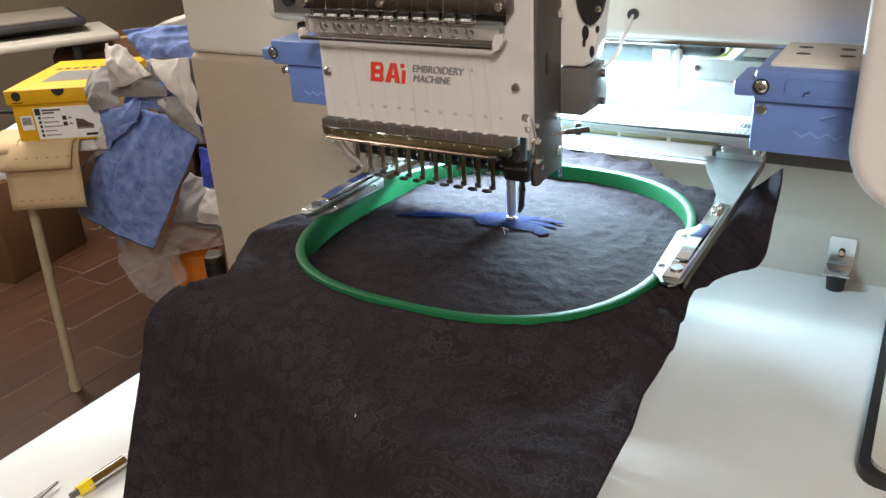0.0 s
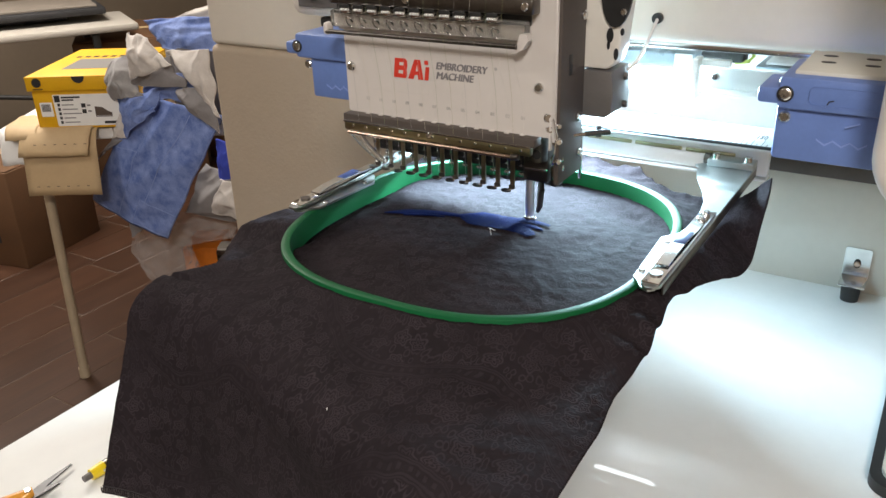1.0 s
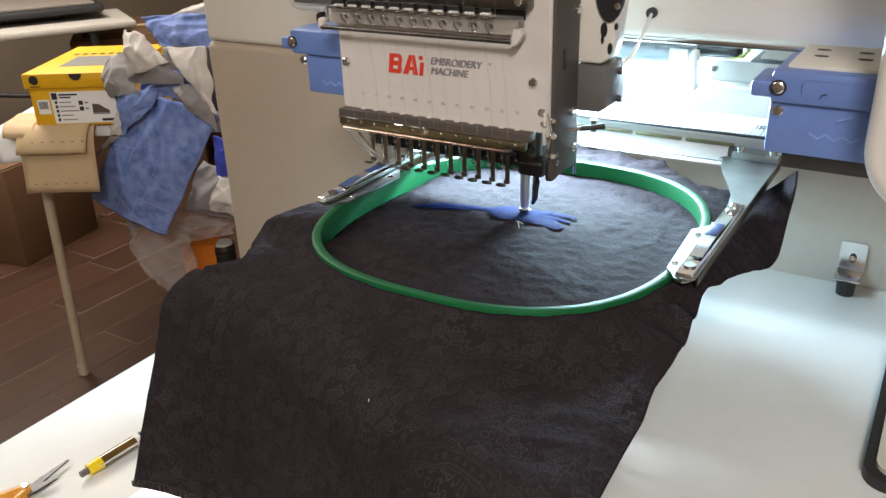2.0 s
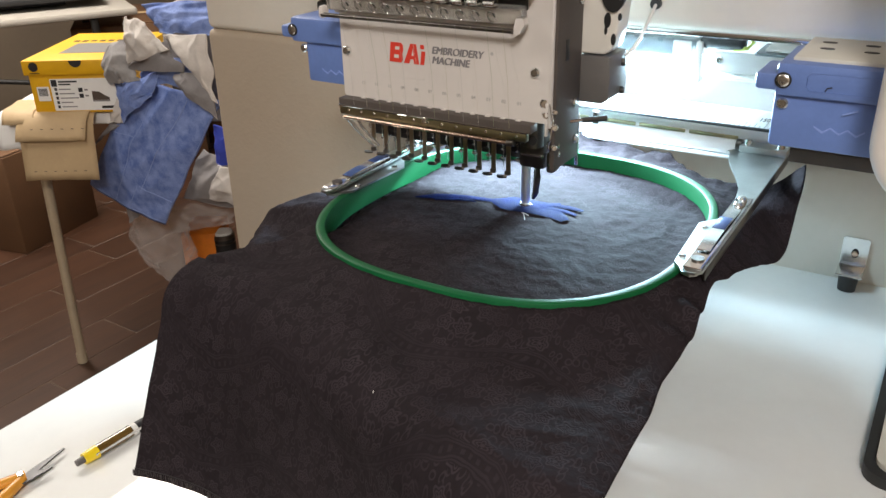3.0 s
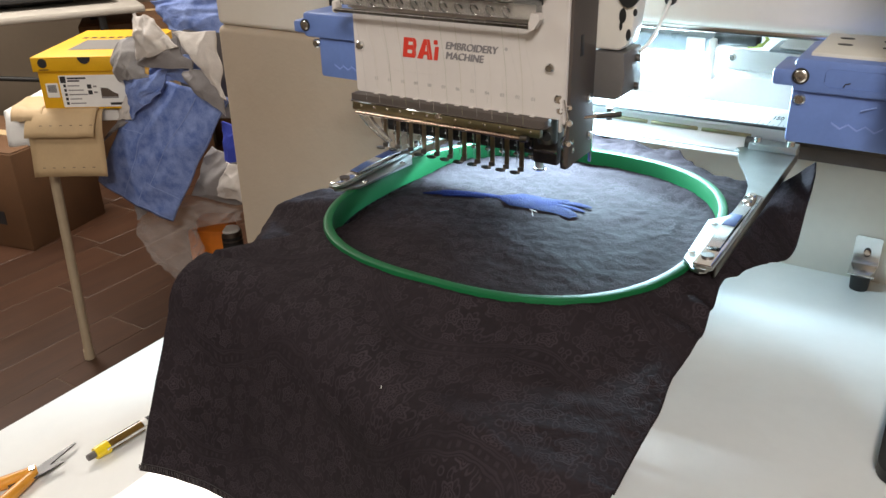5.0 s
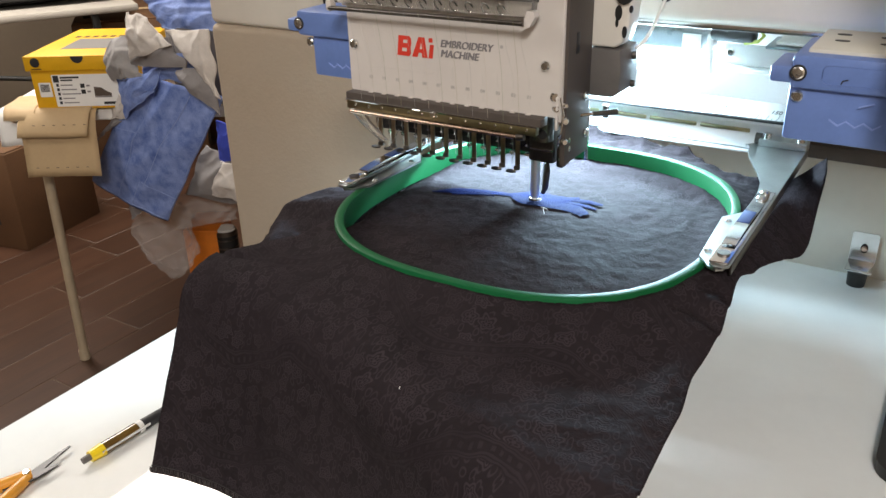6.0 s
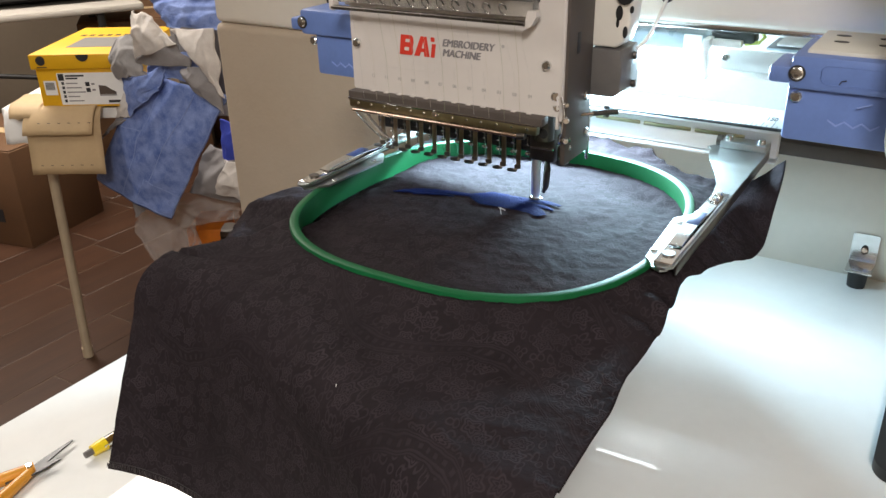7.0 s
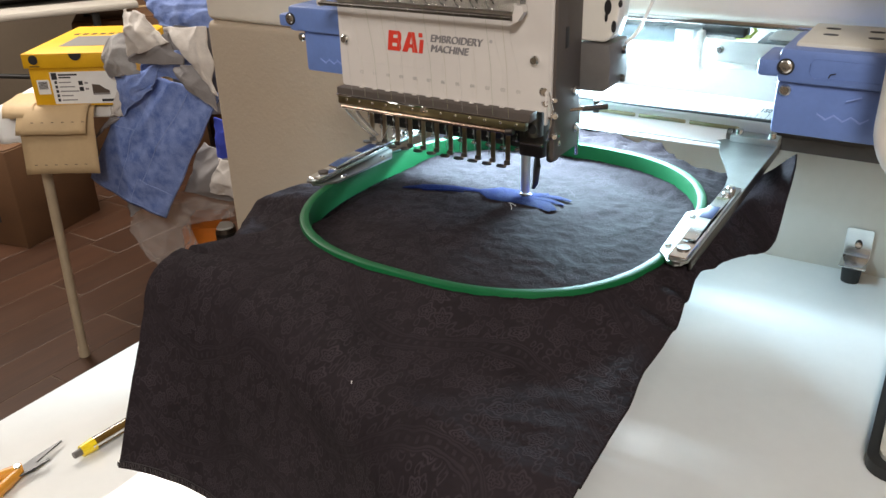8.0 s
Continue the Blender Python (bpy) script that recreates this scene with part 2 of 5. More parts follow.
def build_worktable():
    t = thing("machine_table", "white laminate machine table with a glossy top", "table", (0.135, -0.06, FLOOR))
    part("tabletop", made(box, (0.135, -0.06, TABLE - 0.012), (1.14, 1.02, 0.024), 0.002), M_TABLE, t, "glossy white laminate top")
    for x in (-0.37, 0.64):
        for y in (-0.50, 0.38):
            part("leg", made(box, (x, y, (FLOOR + TABLE - 0.024) / 2), (0.05, 0.05, TABLE - 0.024 - FLOOR), 0.004), M_CASE, t)


def screw_at(c, axis, mat, parent, r=0.004, h=0.003):
    return part("screw", made(screw, c, axis, r, h), mat, parent)


def build_machine():
    m = thing("embroidery_machine", "ivory multi-needle embroidery machine with blue corner covers", "embroidery machine", (0.0, 0.4, TABLE))
    part("rear_panel", made(box, (0.18, 0.463, -0.140), (0.75, 0.03, 0.160), 0.003), M_BEIGE, m, "beige rear base panel")
    part("panel_ledge", made(box, (0.18, 0.452, -0.050), (0.75, 0.05, 0.018), 0.002), M_BRACKET, m)
    part("upright", made(box, (0.18, 0.56, -0.03), (0.75, 0.16, 0.372), 0.01), M_BEIGE, m)
    body = part("upper_body", made(box, (0.13, 0.33, 0.305), (0.60, 0.40, 0.31), 0.014, None, 3), M_CASE, m, "ivory painted overhead body")
    part("seam", made(box, (0.17, 0.1275, 0.1515), (0.34, 0.005, 0.005), 0.001), M_STEEL, body)
    part("cable_hole", made(rod, (0.071, 0.1295, 0.176), (0.071, 0.1245, 0.176), 0.0052), M_BLACK, body)
    part("cable", made(tube, [(0.071, 0.129, 0.1765), (0.0715, 0.122, 0.1735), (0.0725, 0.105, 0.1645), (0.0735, 0.085, 0.1535), (0.0720, 0.070, 0.1450), (0.0680, 0.060, 0.1395)], 0.0017), M_SPONGE, body, "pale plastic cable sleeve")
    # left switch box with its inset panel
    sw = part("switch_box", made(box, (-0.30, 0.20, 0.29), (0.155, 0.20, 0.266), 0.018, None, 3), M_CASE, m, "ivory side switch box")
    part("inset", made(box, (-0.30, 0.0985, 0.245), (0.11, 0.004, 0.15), 0.001), M_GREYBOX, sw, "grey inset switch panel")
    part("knob", made(rod, (-0.328, 0.098, 0.186), (-0.328, 0.090, 0.186), 0.008, 0.007, 20), M_BLACK, sw)
    part("foot", made(box, (-0.315, 0.13, 0.150), (0.05, 0.03, 0.012), 0.003), M_BLACK, sw)
    # blue corner covers at both ends of the frame
    for side in (-1, 1):
        x0, x1 = (-0.262, -0.17) if side < 0 else (0.211, 0.34)
        c = part("corner_cover", made(box, ((x0 + x1) / 2, 0.035, 0.116), (x1 - x0, 0.066, 0.046), 0.003), M_BLUE, m, "blue plastic corner cover")
        bx0, bx1 = (-0.277, -0.17) if side < 0 else (0.211, 0.34)
        part("lip", made(box, ((bx0 + bx1) / 2, 0.034, 0.1475), (bx1 - bx0, 0.076, 0.026), 0.004), M_BLUE, c)
        tx0, tx1 = (-0.291, -0.268) if side < 0 else (0.196, 0.22)
        part("tongue", made(box, ((tx0 + tx1) / 2, 0.022, 0.1445), (tx1 - tx0, 0.05, 0.013), 0.003), M_BLUE, c)
        sx = -0.273 if side < 0 else 0.217
        part("washer", made(rod, (sx, -0.004, 0.147), (sx, -0.0050, 0.147), 0.0062, 0.0062, 20), M_BLACK, c)
        screw_at((sx, -0.0045, 0.147), (0, -1, 0), M_STEEL, c, 0.0048, 0.002)
        screw_at((sx + (0.009 if side < 0 else 0.001), 0.002, 0.128), (0, -1, 0), M_STEEL, c, 0.0045, 0.003)
        # pale moulded wave marks
        for k in range(3):
            wx = (-0.242 + k * 0.011) if side < 0 else (0.243 + k * 0.012)
            wz = 0.107 if side < 0 else 0.112
            bm = bmesh.new()
            prism(bm, [(wx, wz), (wx + 0.0065, wz - 0.004), (wx + 0.012, wz), (wx + 0.012, wz + 0.0012), (wx + 0.0065, wz - 0.0026), (wx, wz + 0.0012)], -0.0019, -0.0013, UP_FACE)
            part("wave_mark", bm, M_PALEBLUE, c)
        if side > 0:
            bm = bmesh.new()
            path = round_rect(0.234, 0.1405, 0.300, 0.1545, 0.004)
            tube(bm, [(u, -0.0041, w) for u, w in path] + [(path[0][0], -0.0041, path[0][1])], 0.0004, 5)
            part("inset_line", bm, M_BLUE, c)
            part("scuff", made(tube, [(0.2475, -0.0044, 0.1415), (0.2485, -0.0044, 0.1440), (0.2520, -0.0044, 0.1450)], 0.0005, 5), M_BLACK, c, "small black scuff")
            part("rub_mark", made(tube, [(0.262, -0.0018, 0.125), (0.272, -0.0018, 0.129)], 0.0006, 5), M_PALEBLUE, c)
    cap = part("end_plate", made(box, (0.285, 0.050, 0.1605), (0.13, 0.085, 0.006), 0.0015), M_BEIGE, m, "beige end plate with slots")
    for x, y in ((0.236, 0.070), (0.268, 0.068), (0.238, 0.044), (0.270, 0.042)):
        part("slot", made(prism, [(x + 0.0055 * math.cos(a * 0.5236), y + 0.0030 * math.sin(a * 0.5236)) for a in range(12)], 0.1630, 0.1640), M_BLACK, cap)
    build_head(m)
    build_work_light(m)
    return m


def build_work_light(m):
    lamp = part("work_light", made(box, (0.022, 0.281, 0.1085), (0.108, 0.040, 0.020), 0.004, None, 3), M_LAMPCASE, m, "machine LED work light strip")
    part("diffuser", made(box, (0.022, 0.277, 0.0840), (0.104, 0.030, 0.0280), 0.006, None, 3), M_LED, lamp, "glowing white diffuser")
    part("bracket", made(box, (0.022, 0.290, 0.132), (0.03, 0.02, 0.028), 0.001), M_ALU, lamp)
    part("lamp_clip", made(box, (0.062, 0.2595, 0.1090), (0.020, 0.004, 0.016), 0.001), M_ALU, lamp)
    # unseen block added to stop lamp light short of the front cloth
    part("light_block", made(box, (-0.085, 0.045, 0.0925), (0.17, 0.030, 0.095), 0.004), M_BRACKET, m, "dark unseen block that shades the front of the cloth")
    # unseen strip and diffuser, made up to carry the extra cloth lamp
    nl = part("cloth_fill_strip", made(box, (-0.085, 0.137, 0.108), (0.24, 0.022, 0.010), 0.002), M_ALU, m, "unseen LED strip added to light the cloth")
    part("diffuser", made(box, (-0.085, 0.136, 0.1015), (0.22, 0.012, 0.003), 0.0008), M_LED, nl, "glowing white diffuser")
    # wiring behind: dark chain, pale connector and ribbon
    part("cable_chain", made(box, (0.107, 0.258, 0.1195), (0.048, 0.020, 0.013), 0.005, None, 3), M_BLACK, m, "black cable chain")
    part("wire", made(tube, [(0.134, 0.256, 0.128), (0.139, 0.254, 0.122), (0.134, 0.252, 0.116), (0.120, 0.252, 0.1135)], 0.0022), M_WIRE, m, "yellow-green earth wire")
    part("wire_tray", made(box, (0.195, 0.292, 0.1085), (0.11, 0.060, 0.003), 0.001), M_LAMPCASE, m, "grey wire tray")
    for k in range(6):
        part("ribbon_wire", made(tube, [(0.150, 0.266 + k * 0.0075, 0.1135), (0.24, 0.266 + k * 0.0075, 0.1135)], 0.0018, 6), M_PAPER, m)
    part("back_plate", made(box, (0.02, 0.335, 0.0825), (0.46, 0.004, 0.135), 0.001), M_ALU, m)


def build_head(m):
    case = part("needle_case", made(box, (-0.078, 0.004, 0.158), (0.222, 0.040, 0.126), 0.003), M_BRACKET, m, "dark needle case")
    bm = bmesh.new()
    prism(bm, round_rect(-0.1915, 0.0925, 0.0335, 0.26, 0.003), -PLATE_Y - 0.006, -PLATE_Y, UP_FACE)
    plate = part("head_plate", bm, M_PLATE, m, "white front plate with needle numbers")
    part("edge", made(box, (0.0345, -0.020, 0.163), (0.003, 0.014, 0.148), 0.001), M_PLATE, plate)
    for x, z, r in ((-0.184, 0.138, 0.0045), (0.020, 0.137, 0.0042)):
        screw_at((x, PLATE_Y, z), (0, -1, 0), M_STEEL, plate, r, 0.004)
    face = Matrix.Translation((0, PLATE_Y - 0.0003, 0)) @ UP_FACE
    # printed mark: three red shapes and two lines of grey words
    logo = part("logo", made(prism, [(-0.1340, 0.132), (-0.1205, 0.132), (-0.1185, 0.1345), (-0.1190, 0.1400), (-0.1178, 0.1435), (-0.1180, 0.1485), (-0.1200, 0.1505), (-0.1318, 0.1505)], 0, 0.0003, face), M_RED, plate, "red printed maker's mark")
    for x0, z0, x1, z1 in ((-0.1283, 0.1360, -0.1232, 0.1392), (-0.1268, 0.1438, -0.1222, 0.1468)):
        part("logo_gap", made(prism, [(x0, z0), (x1, z0), (x1 + 0.0004, z1), (x0 + 0.0004, z1)], 0.0003, 0.0005, face), M_PLATE, logo)
    part("logo_gap", made(prism, [(-0.1084, 0.1396), (-0.1060, 0.1396), (-0.1066, 0.1458)], 0.0003, 0.0005, face), M_PLATE, logo)
    part("logo_wedge", made(prism, [(-0.1175, 0.132), (-0.1115, 0.132), (-0.1098, 0.1362), (-0.1064, 0.1362), (-0.1060, 0.132), (-0.1003, 0.132), (-0.1030, 0.1505), (-0.1095, 0.1505)], 0, 0.0003, face), M_RED, logo)
    part("logo_bar", made(prism, [(-0.0990, 0.132), (-0.0948, 0.132), (-0.0930, 0.1445), (-0.0972, 0.1445)], 0, 0.0003, face), M_RED, logo)
    part("logo_dot", made(prism, round_rect(-0.0985, 0.1465, -0.0943, 0.1505, 0.001), 0, 0.0003, face), M_RED, logo)
    for txt, x, z in (("EMBROIDERY", -0.0865, 0.1435), ("MACHINE", -0.0865, 0.1345)):
        words("lettering", txt, 0.0093, Matrix.Translation((x, PLATE_Y - 0.0004, z)) @ UP_FACE, M_GREYINK, plate, "grey printed words", 0.00038, 0.97, 0.2)
    part("trademark_dot", made(prism, round_rect(-0.0245, 0.1475, -0.0215, 0.1505, 0.0014), 0, 0.0002, face), M_PALEINK, plate)
    for k in range(12):
        x = 0.005 - k * PITCH
        words("needle_number", f"{k + 1:02d}", 0.0045, Matrix.Translation((x - 0.0026, PLATE_Y - 0.0003, 0.1062)) @ UP_FACE, M_PALEINK, plate)
        # leader line, notch tab
        bm = bmesh.new()
        tube(bm, [(x, PLATE_Y - 0.0002, 0.0985), (x, PLATE_Y - 0.0002, 0.1035)], 0.00018, 5)
        upper = [(x, PLATE_Y - 0.0002, 0.1125), (x - 0.001, PLATE_Y - 0.0002, 0.125)]
        if not -0.130 < x < -0.012:  # the printed mark interrupts the lines
            upper += [(x - 0.0085, PLATE_Y - 0.0002, 0.150), (x - 0.0095, PLATE_Y - 0.0002, 0.162)]
        tube(bm, upper, 0.00014, 5)
        part("guide_line", bm, M_LINE, plate)
        part("tab", made(box, (x, PLATE_Y - 0.0015, 0.0929), (0.0048, 0.005, 0.0008), 0.0003), M_PLATE, plate)
    part("frame_line", made(tube, [(-0.168, PLATE_Y - 0.0002, 0.118), (-0.095, PLATE_Y - 0.0002, 0.118), (-0.095, PLATE_Y - 0.0002, 0.1235)], 0.00016, 5), M_LINE, plate)
    # thread guide bars above the plate
    top = part("tension_bar", made(box, (-0.087, -0.034, 0.206), (0.214, 0.016, 0.013), 0.002), M_DARKSTEEL, m, "dark thread tension bar")
    part("window_strip", made(box, (-0.085, -0.031, 0.222), (0.205, 0.012, 0.020), 0.001), M_OLIVEGLASS, top, "olive tinted window strip")
    for x in (-0.19, -0.105, 0.013):
        screw_at((x, -0.042, 0.2065), (0, -1, 0), M_CHROME, top, 0.0035, 0.003)
    part("clear_bar", made(box, (-0.0925, -0.033, 0.1855), (0.208, 0.012, 0.016), 0.002), M_CLEAR, top, "clear plastic guide strip")
    part("base_strip", made(box, (-0.0925, -0.0245, 0.1805), (0.21, 0.003, 0.015), 0.001), M_PLATE, top)
    part("dark_backing", made(box, (-0.0925, -0.0260, 0.1945), (0.208, 0.004, 0.012), 0.001), M_BLACK, top)
    for k in range(11):
        x = -0.0035 - k * PITCH - 0.012
        g = part("thread_guide", made(box, (x, -0.042, 0.1955), (0.0098, 0.010, 0.006), 0.0012), M_CHROME, top, "chrome thread guide")
        part("saddle", made(box, (x, -0.0475, 0.1990), (0.0104, 0.0016, 0.0035), 0.0006), M_BLACK, g)
        for dx in (-0.0032, 0, 0.0032):
            part("stud", made(rod, (x + dx, -0.0468, 0.1955), (x + dx, -0.0492, 0.1962), 0.0013, 0.0010, 8), M_BRIGHT, g, "bright stud")
        bm = bmesh.new()
        tube(bm, [(x + 0.0035 * math.cos(a * 0.5), -0.041 - 0.003 * math.sin(a * 0.5), 0.1835 + 0.0048 * math.sin(a * 0.5)) for a in range(11)], 0.0009, 6)
        part("spring", bm, M_STEEL, g)
    part("lower_rod", made(rod, (-0.199, -0.043, 0.1735), (0.006, -0.043, 0.1735), 0.0022, 0.0022, 12), M_DARKSTEEL, top, "dark steel rod")
    bm = bmesh.new()
    prism(bm, [(0.002, 0.167), (0.011, 0.171), (0.016, 0.179), (0.015, 0.184), (0.008, 0.184), (0.006, 0.176)], 0.034, 0.042, UP_FACE)
    part("end_lever", bm, M_PLATE, top, "white plastic end lever")
    part("end_cap", made(box, (-0.199, -0.040, 0.176), (0.007, 0.010, 0.012), 0.003), M_PLATE, top)
    # needle bar rails under the plate
    rail = part("needle_rail", made(box, (-0.085, -0.030, 0.0885), (0.213, 0.014, 0.008), 0.001), M_BRACKET, m, "plated lower needle rail")
    part("bright_edge", made(rod, (-0.191, -0.0375, 0.0852), (0.018, -0.0375, 0.0852), 0.0011, 0.0011, 8), M_CHROME, rail)
    part("plated_bar", made(box, (-0.087, -0.0335, 0.0803), (0.208, 0.007, 0.0085), 0.001), M_BRASSY, rail, "olive plated bar with rivets")
    for k in range(13):
        screw_at((0.008 - k * PITCH, -0.037, 0.0812), (0, -1, 0), M_CHROME, rail, 0.0013, 0.001)
    screw_at((-0.088, -0.038, 0.0830), (0, -1, 0), M_CHROME, rail, 0.0028, 0.003)
    part("copper_rod", made(rod, (-0.184, -0.0395, 0.0745), (0.002, -0.0395, 0.0745), 0.0021, 0.0021, 10), M_COPPER, rail, "copper-toned rod")
    part("rod_knuckle", made(rod, (0.000, -0.0395, 0.0745), (0.007, -0.0395, 0.0755), 0.0034, 0.003, 10), M_DARKSTEEL, rail)
    bm = bmesh.new()
    prism(bm, [(-0.190, 0.077), (-0.179, 0.076), (-0.171, 0.063), (-0.158, 0.052), (-0.150, 0.046), (-0.154, 0.044), (-0.166, 0.050), (-0.180, 0.060), (-0.190, 0.070)], 0.026, 0.031, UP_FACE)
    bmesh.ops.bevel(bm, geom=bm.edges[:], offset=0.0007, segments=2, affect="EDGES", profile=0.5)
    part("end_bracket", bm, M_CLEAR, rail, "clear bent end bracket")
    part("fine_wire", made(tube, [(-0.150, -0.033, 0.046), (-0.146, -0.034, 0.040), (-0.141, -0.034, 0.044), (-0.131, -0.034, 0.062)], 0.0004, 5), M_CHROME, rail)
    # comb block behind the feet
    comb = part("comb_block", made(box, (-0.082, 0.012, 0.068), (0.195, 0.030, 0.030), 0.002), M_BLACK, m, "black needle comb")
    for k in range(12):
        x = -0.001 - k * PITCH
        part("comb_tooth", made(box, (x - 0.0075, 0.001, 0.058), (0.0040, 0.008, 0.010), 0.001), M_CHROME, comb)
        part("comb_clip", made(box, (x - 0.0072, -0.001, 0.0455), (0.0055, 0.005, 0.0030), 0.0008), M_CHROME, comb)
    part("comb_rail", made(box, (-0.082, 0.004, 0.0505), (0.19, 0.010, 0.006), 0.001), M_BLACK, comb)
    # resting presser feet, needles 2 to 12
    for k in range(1, 12):
        x = -k * PITCH + 0.0012
        foot = part("presser_foot", made(box, (x + 0.0015, -0.012, 0.0555), (0.0048, 0.0016, 0.040), 0.0005), M_FOOT, m, "brown plated presser foot")
        bm = bmesh.new()
        prism(bm, [(x - 0.0030 + 0.0052 * math.cos(a * 0.5236), -0.0165 + 0.0036 * math.sin(a * 0.5236)) for a in range(12)], 0.0318, 0.0332)
        prism(bm, [(x - 0.0008, -0.0155), (x + 0.0038, -0.0130), (x + 0.0038, -0.0112), (x - 0.0008, -0.0112)], 0.0332, 0.0375)
        part("sole", bm, M_DARKSTEEL, foot)
        part("needle", made(rod, (x - 0.0045, -0.010, 0.072), (x - 0.0045, -0.010, 0.037), 0.0006, 0.0003, 6), M_STEEL, foot)
    # housing and linkage at the working needle
    hs = part("needle_housing", made(box, (0.009, 0.004, 0.0665), (0.026, 0.026, 0.048), 0.003), M_DARKSTEEL, m, "dark working needle housing")
    part("collar", made(rod, (0.013, -0.012, 0.066), (0.013, -0.012, 0.090), 0.009, 0.009, 20), M_DARKSTEEL, hs)
    part("bore", made(rod, (0.016, -0.0208, 0.074), (0.016, -0.0214, 0.074), 0.0045, 0.0045, 16), M_BLACK, hs)
    part("bright_band", made(box, (0.010, -0.0095, 0.0555), (0.022, 0.002, 0.0016)), M_CHROME, hs)
    for dx, y, z, r in ((0.028, -0.022, 0.110, 0.005), (0.029, -0.022, 0.100, 0.004), (0.032, -0.018, 0.088, 0.004), (0.033, -0.014, 0.070, 0.006), (0.034, -0.012, 0.062, 0.005), (0.030, -0.008, 0.051, 0.005)):
        screw_at((dx, y, z), (0.5, -1, 0.1), M_CHROME, hs, r, 0.005)
    for y, z, r in ((-0.0235, 0.1040, 0.0024), (-0.0235, 0.0900, 0.0034), (-0.0235, 0.0715, 0.0030)):
        screw_at((0.0375, y, z), (0.7, -0.8, 0.1), M_CHROME, hs, r, 0.004)
    part("thread_wire", made(tube, [(0.036, -0.030, 0.112), (0.0415, -0.034, 0.098), (0.0400, -0.036, 0.082), (0.0355, -0.033, 0.070)], 0.0007, 6), M_CHROME, hs)
    part("link", made(box, (0.030, -0.006, 0.052), (0.008, 0.016, 0.020), 0.003), M_DARKSTEEL, hs)
    part("guard", made(box, (0.031, -0.0245, 0.096), (0.0025, 0.005, 0.030), 0.001), M_PLATE, hs)
    # side bracket, cast box and arm casing
    sb = part("side_bracket", made(box, (0.0365, 0.002, 0.155), (0.005, 0.052, 0.212), 0.001), M_BRACKET, m, "brown-grey side bracket")
    part("slot", made(box, (0.0392, -0.004, 0.154), (0.0006, 0.007, 0.018), 0.0002), M_BLACK, sb)
    for y, z in ((0.020, 0.193), (0.014, 0.1035), (0.019, 0.068)):
        screw_at((0.039, y, z), (1, 0, 0), M_CHROME, sb, 0.0042, 0.003)
    part("slide_pin", made(rod, (0.026, -0.004, 0.0865), (0.060, 0.035, 0.0865), 0.0016, 0.0016, 10), M_COPPER, sb)
    part("pin_sleeve", made(rod, (0.046, 0.019, 0.0865), (0.063, 0.036, 0.0865), 0.0024, 0.0028, 12), M_DARKSTEEL, sb)
    part("foot_post", made(box, (0.036, 0.034, 0.062), (0.003, 0.004, 0.05), 0.001), M_STEEL, sb)
    part("bolt", made(rod, (0.040, 0.068, 0.082), (0.040, 0.068, 0.070), 0.003, 0.003, 8), M_DARKSTEEL, sb)
    bm = bmesh.new()
    prism(bm, [(0.036, 0.1005), (0.0595, 0.1005), (0.0655, 0.1050), (0.0665, 0.1250), (0.0640, 0.1430), (0.036, 0.1430)], -0.074, -0.029, UP_FACE)
    bmesh.ops.bevel(bm, geom=bm.edges[:], offset=0.0012, segments=2, affect="EDGES", profile=0.5)
    mb = part("motor_box", bm, M_GREYBOX, m, "grey cast box")
    for z in (0.134, 0.108):
        screw_at((0.066, 0.058, z), (1, 0.2, 0), M_DARKSTEEL, mb, 0.0036, 0.004)
    bm = bmesh.new()
    prism(bm, [(-0.044, 0.1445), (0.0590, 0.1445), (0.0660, 0.1500), (0.0700, 0.1640), (0.0735, 0.2000), (0.0735, 0.33), (-0.044, 0.33)], -0.056, -0.0305, UP_FACE)
    bmesh.ops.bevel(bm, geom=bm.edges[:], offset=0.0025, segments=3, affect="EDGES", profile=0.5)
    arm = part("arm_casing", bm, M_CASE, m, "ivory head arm casing")
    bm = bmesh.new()
    prism(bm, [(0.0655 + 0.0140 * math.cos(a * 0.3142), 0.214 + 0.032 * math.sin(a * 0.3142)) for a in range(20)], -0.0310, -0.0275, UP_FACE)
    cover = part("dark_cover", bm, M_BLACK, arm, "black oval cover")
    screw_at((0.0730, 0.0270, 0.1960), (0, -1, 0), M_STEEL, cover, 0.0030, 0.002)
    for x, z, rx, rz in ((0.0605, 0.1750, 0.0032, 0.0065), (0.0595, 0.1665, 0.0014, 0.0040), (0.0715, 0.1785, 0.0017, 0.0032), (0.0668, 0.1590, 0.0021, 0.0052)):
        bm = bmesh.new()
        prism(bm, [(x + rx * math.cos(a * 0.4488), z + rz * math.sin(a * 0.4488)) for a in range(14)], -0.0310, -0.0297, UP_FACE)
        part("hole", bm, M_BLACK, arm)


def build_threads():
    """Upper threads that run down in front of the tension bar."""
    g = "upper threads"
    for k in range(12):
        x = 0.004 - k * PITCH - 0.010
        bm = bmesh.new()
        tube(bm, [(x, -0.0485, 0.26), (x + 0.001, -0.0478, 0.21), (x, -0.0482, 0.197), (x + 0.0045, -0.0475, 0.176), (x + 0.006, -0.040, 0.13), (x + 0.008, -0.040, 0.088)], 0.00010, 5)
        t = part("thread", bm, (M_THREADS[k % len(M_THREADS)]))
        tagged(t, "fine upper sewing thread in front of the head", "thread", g)


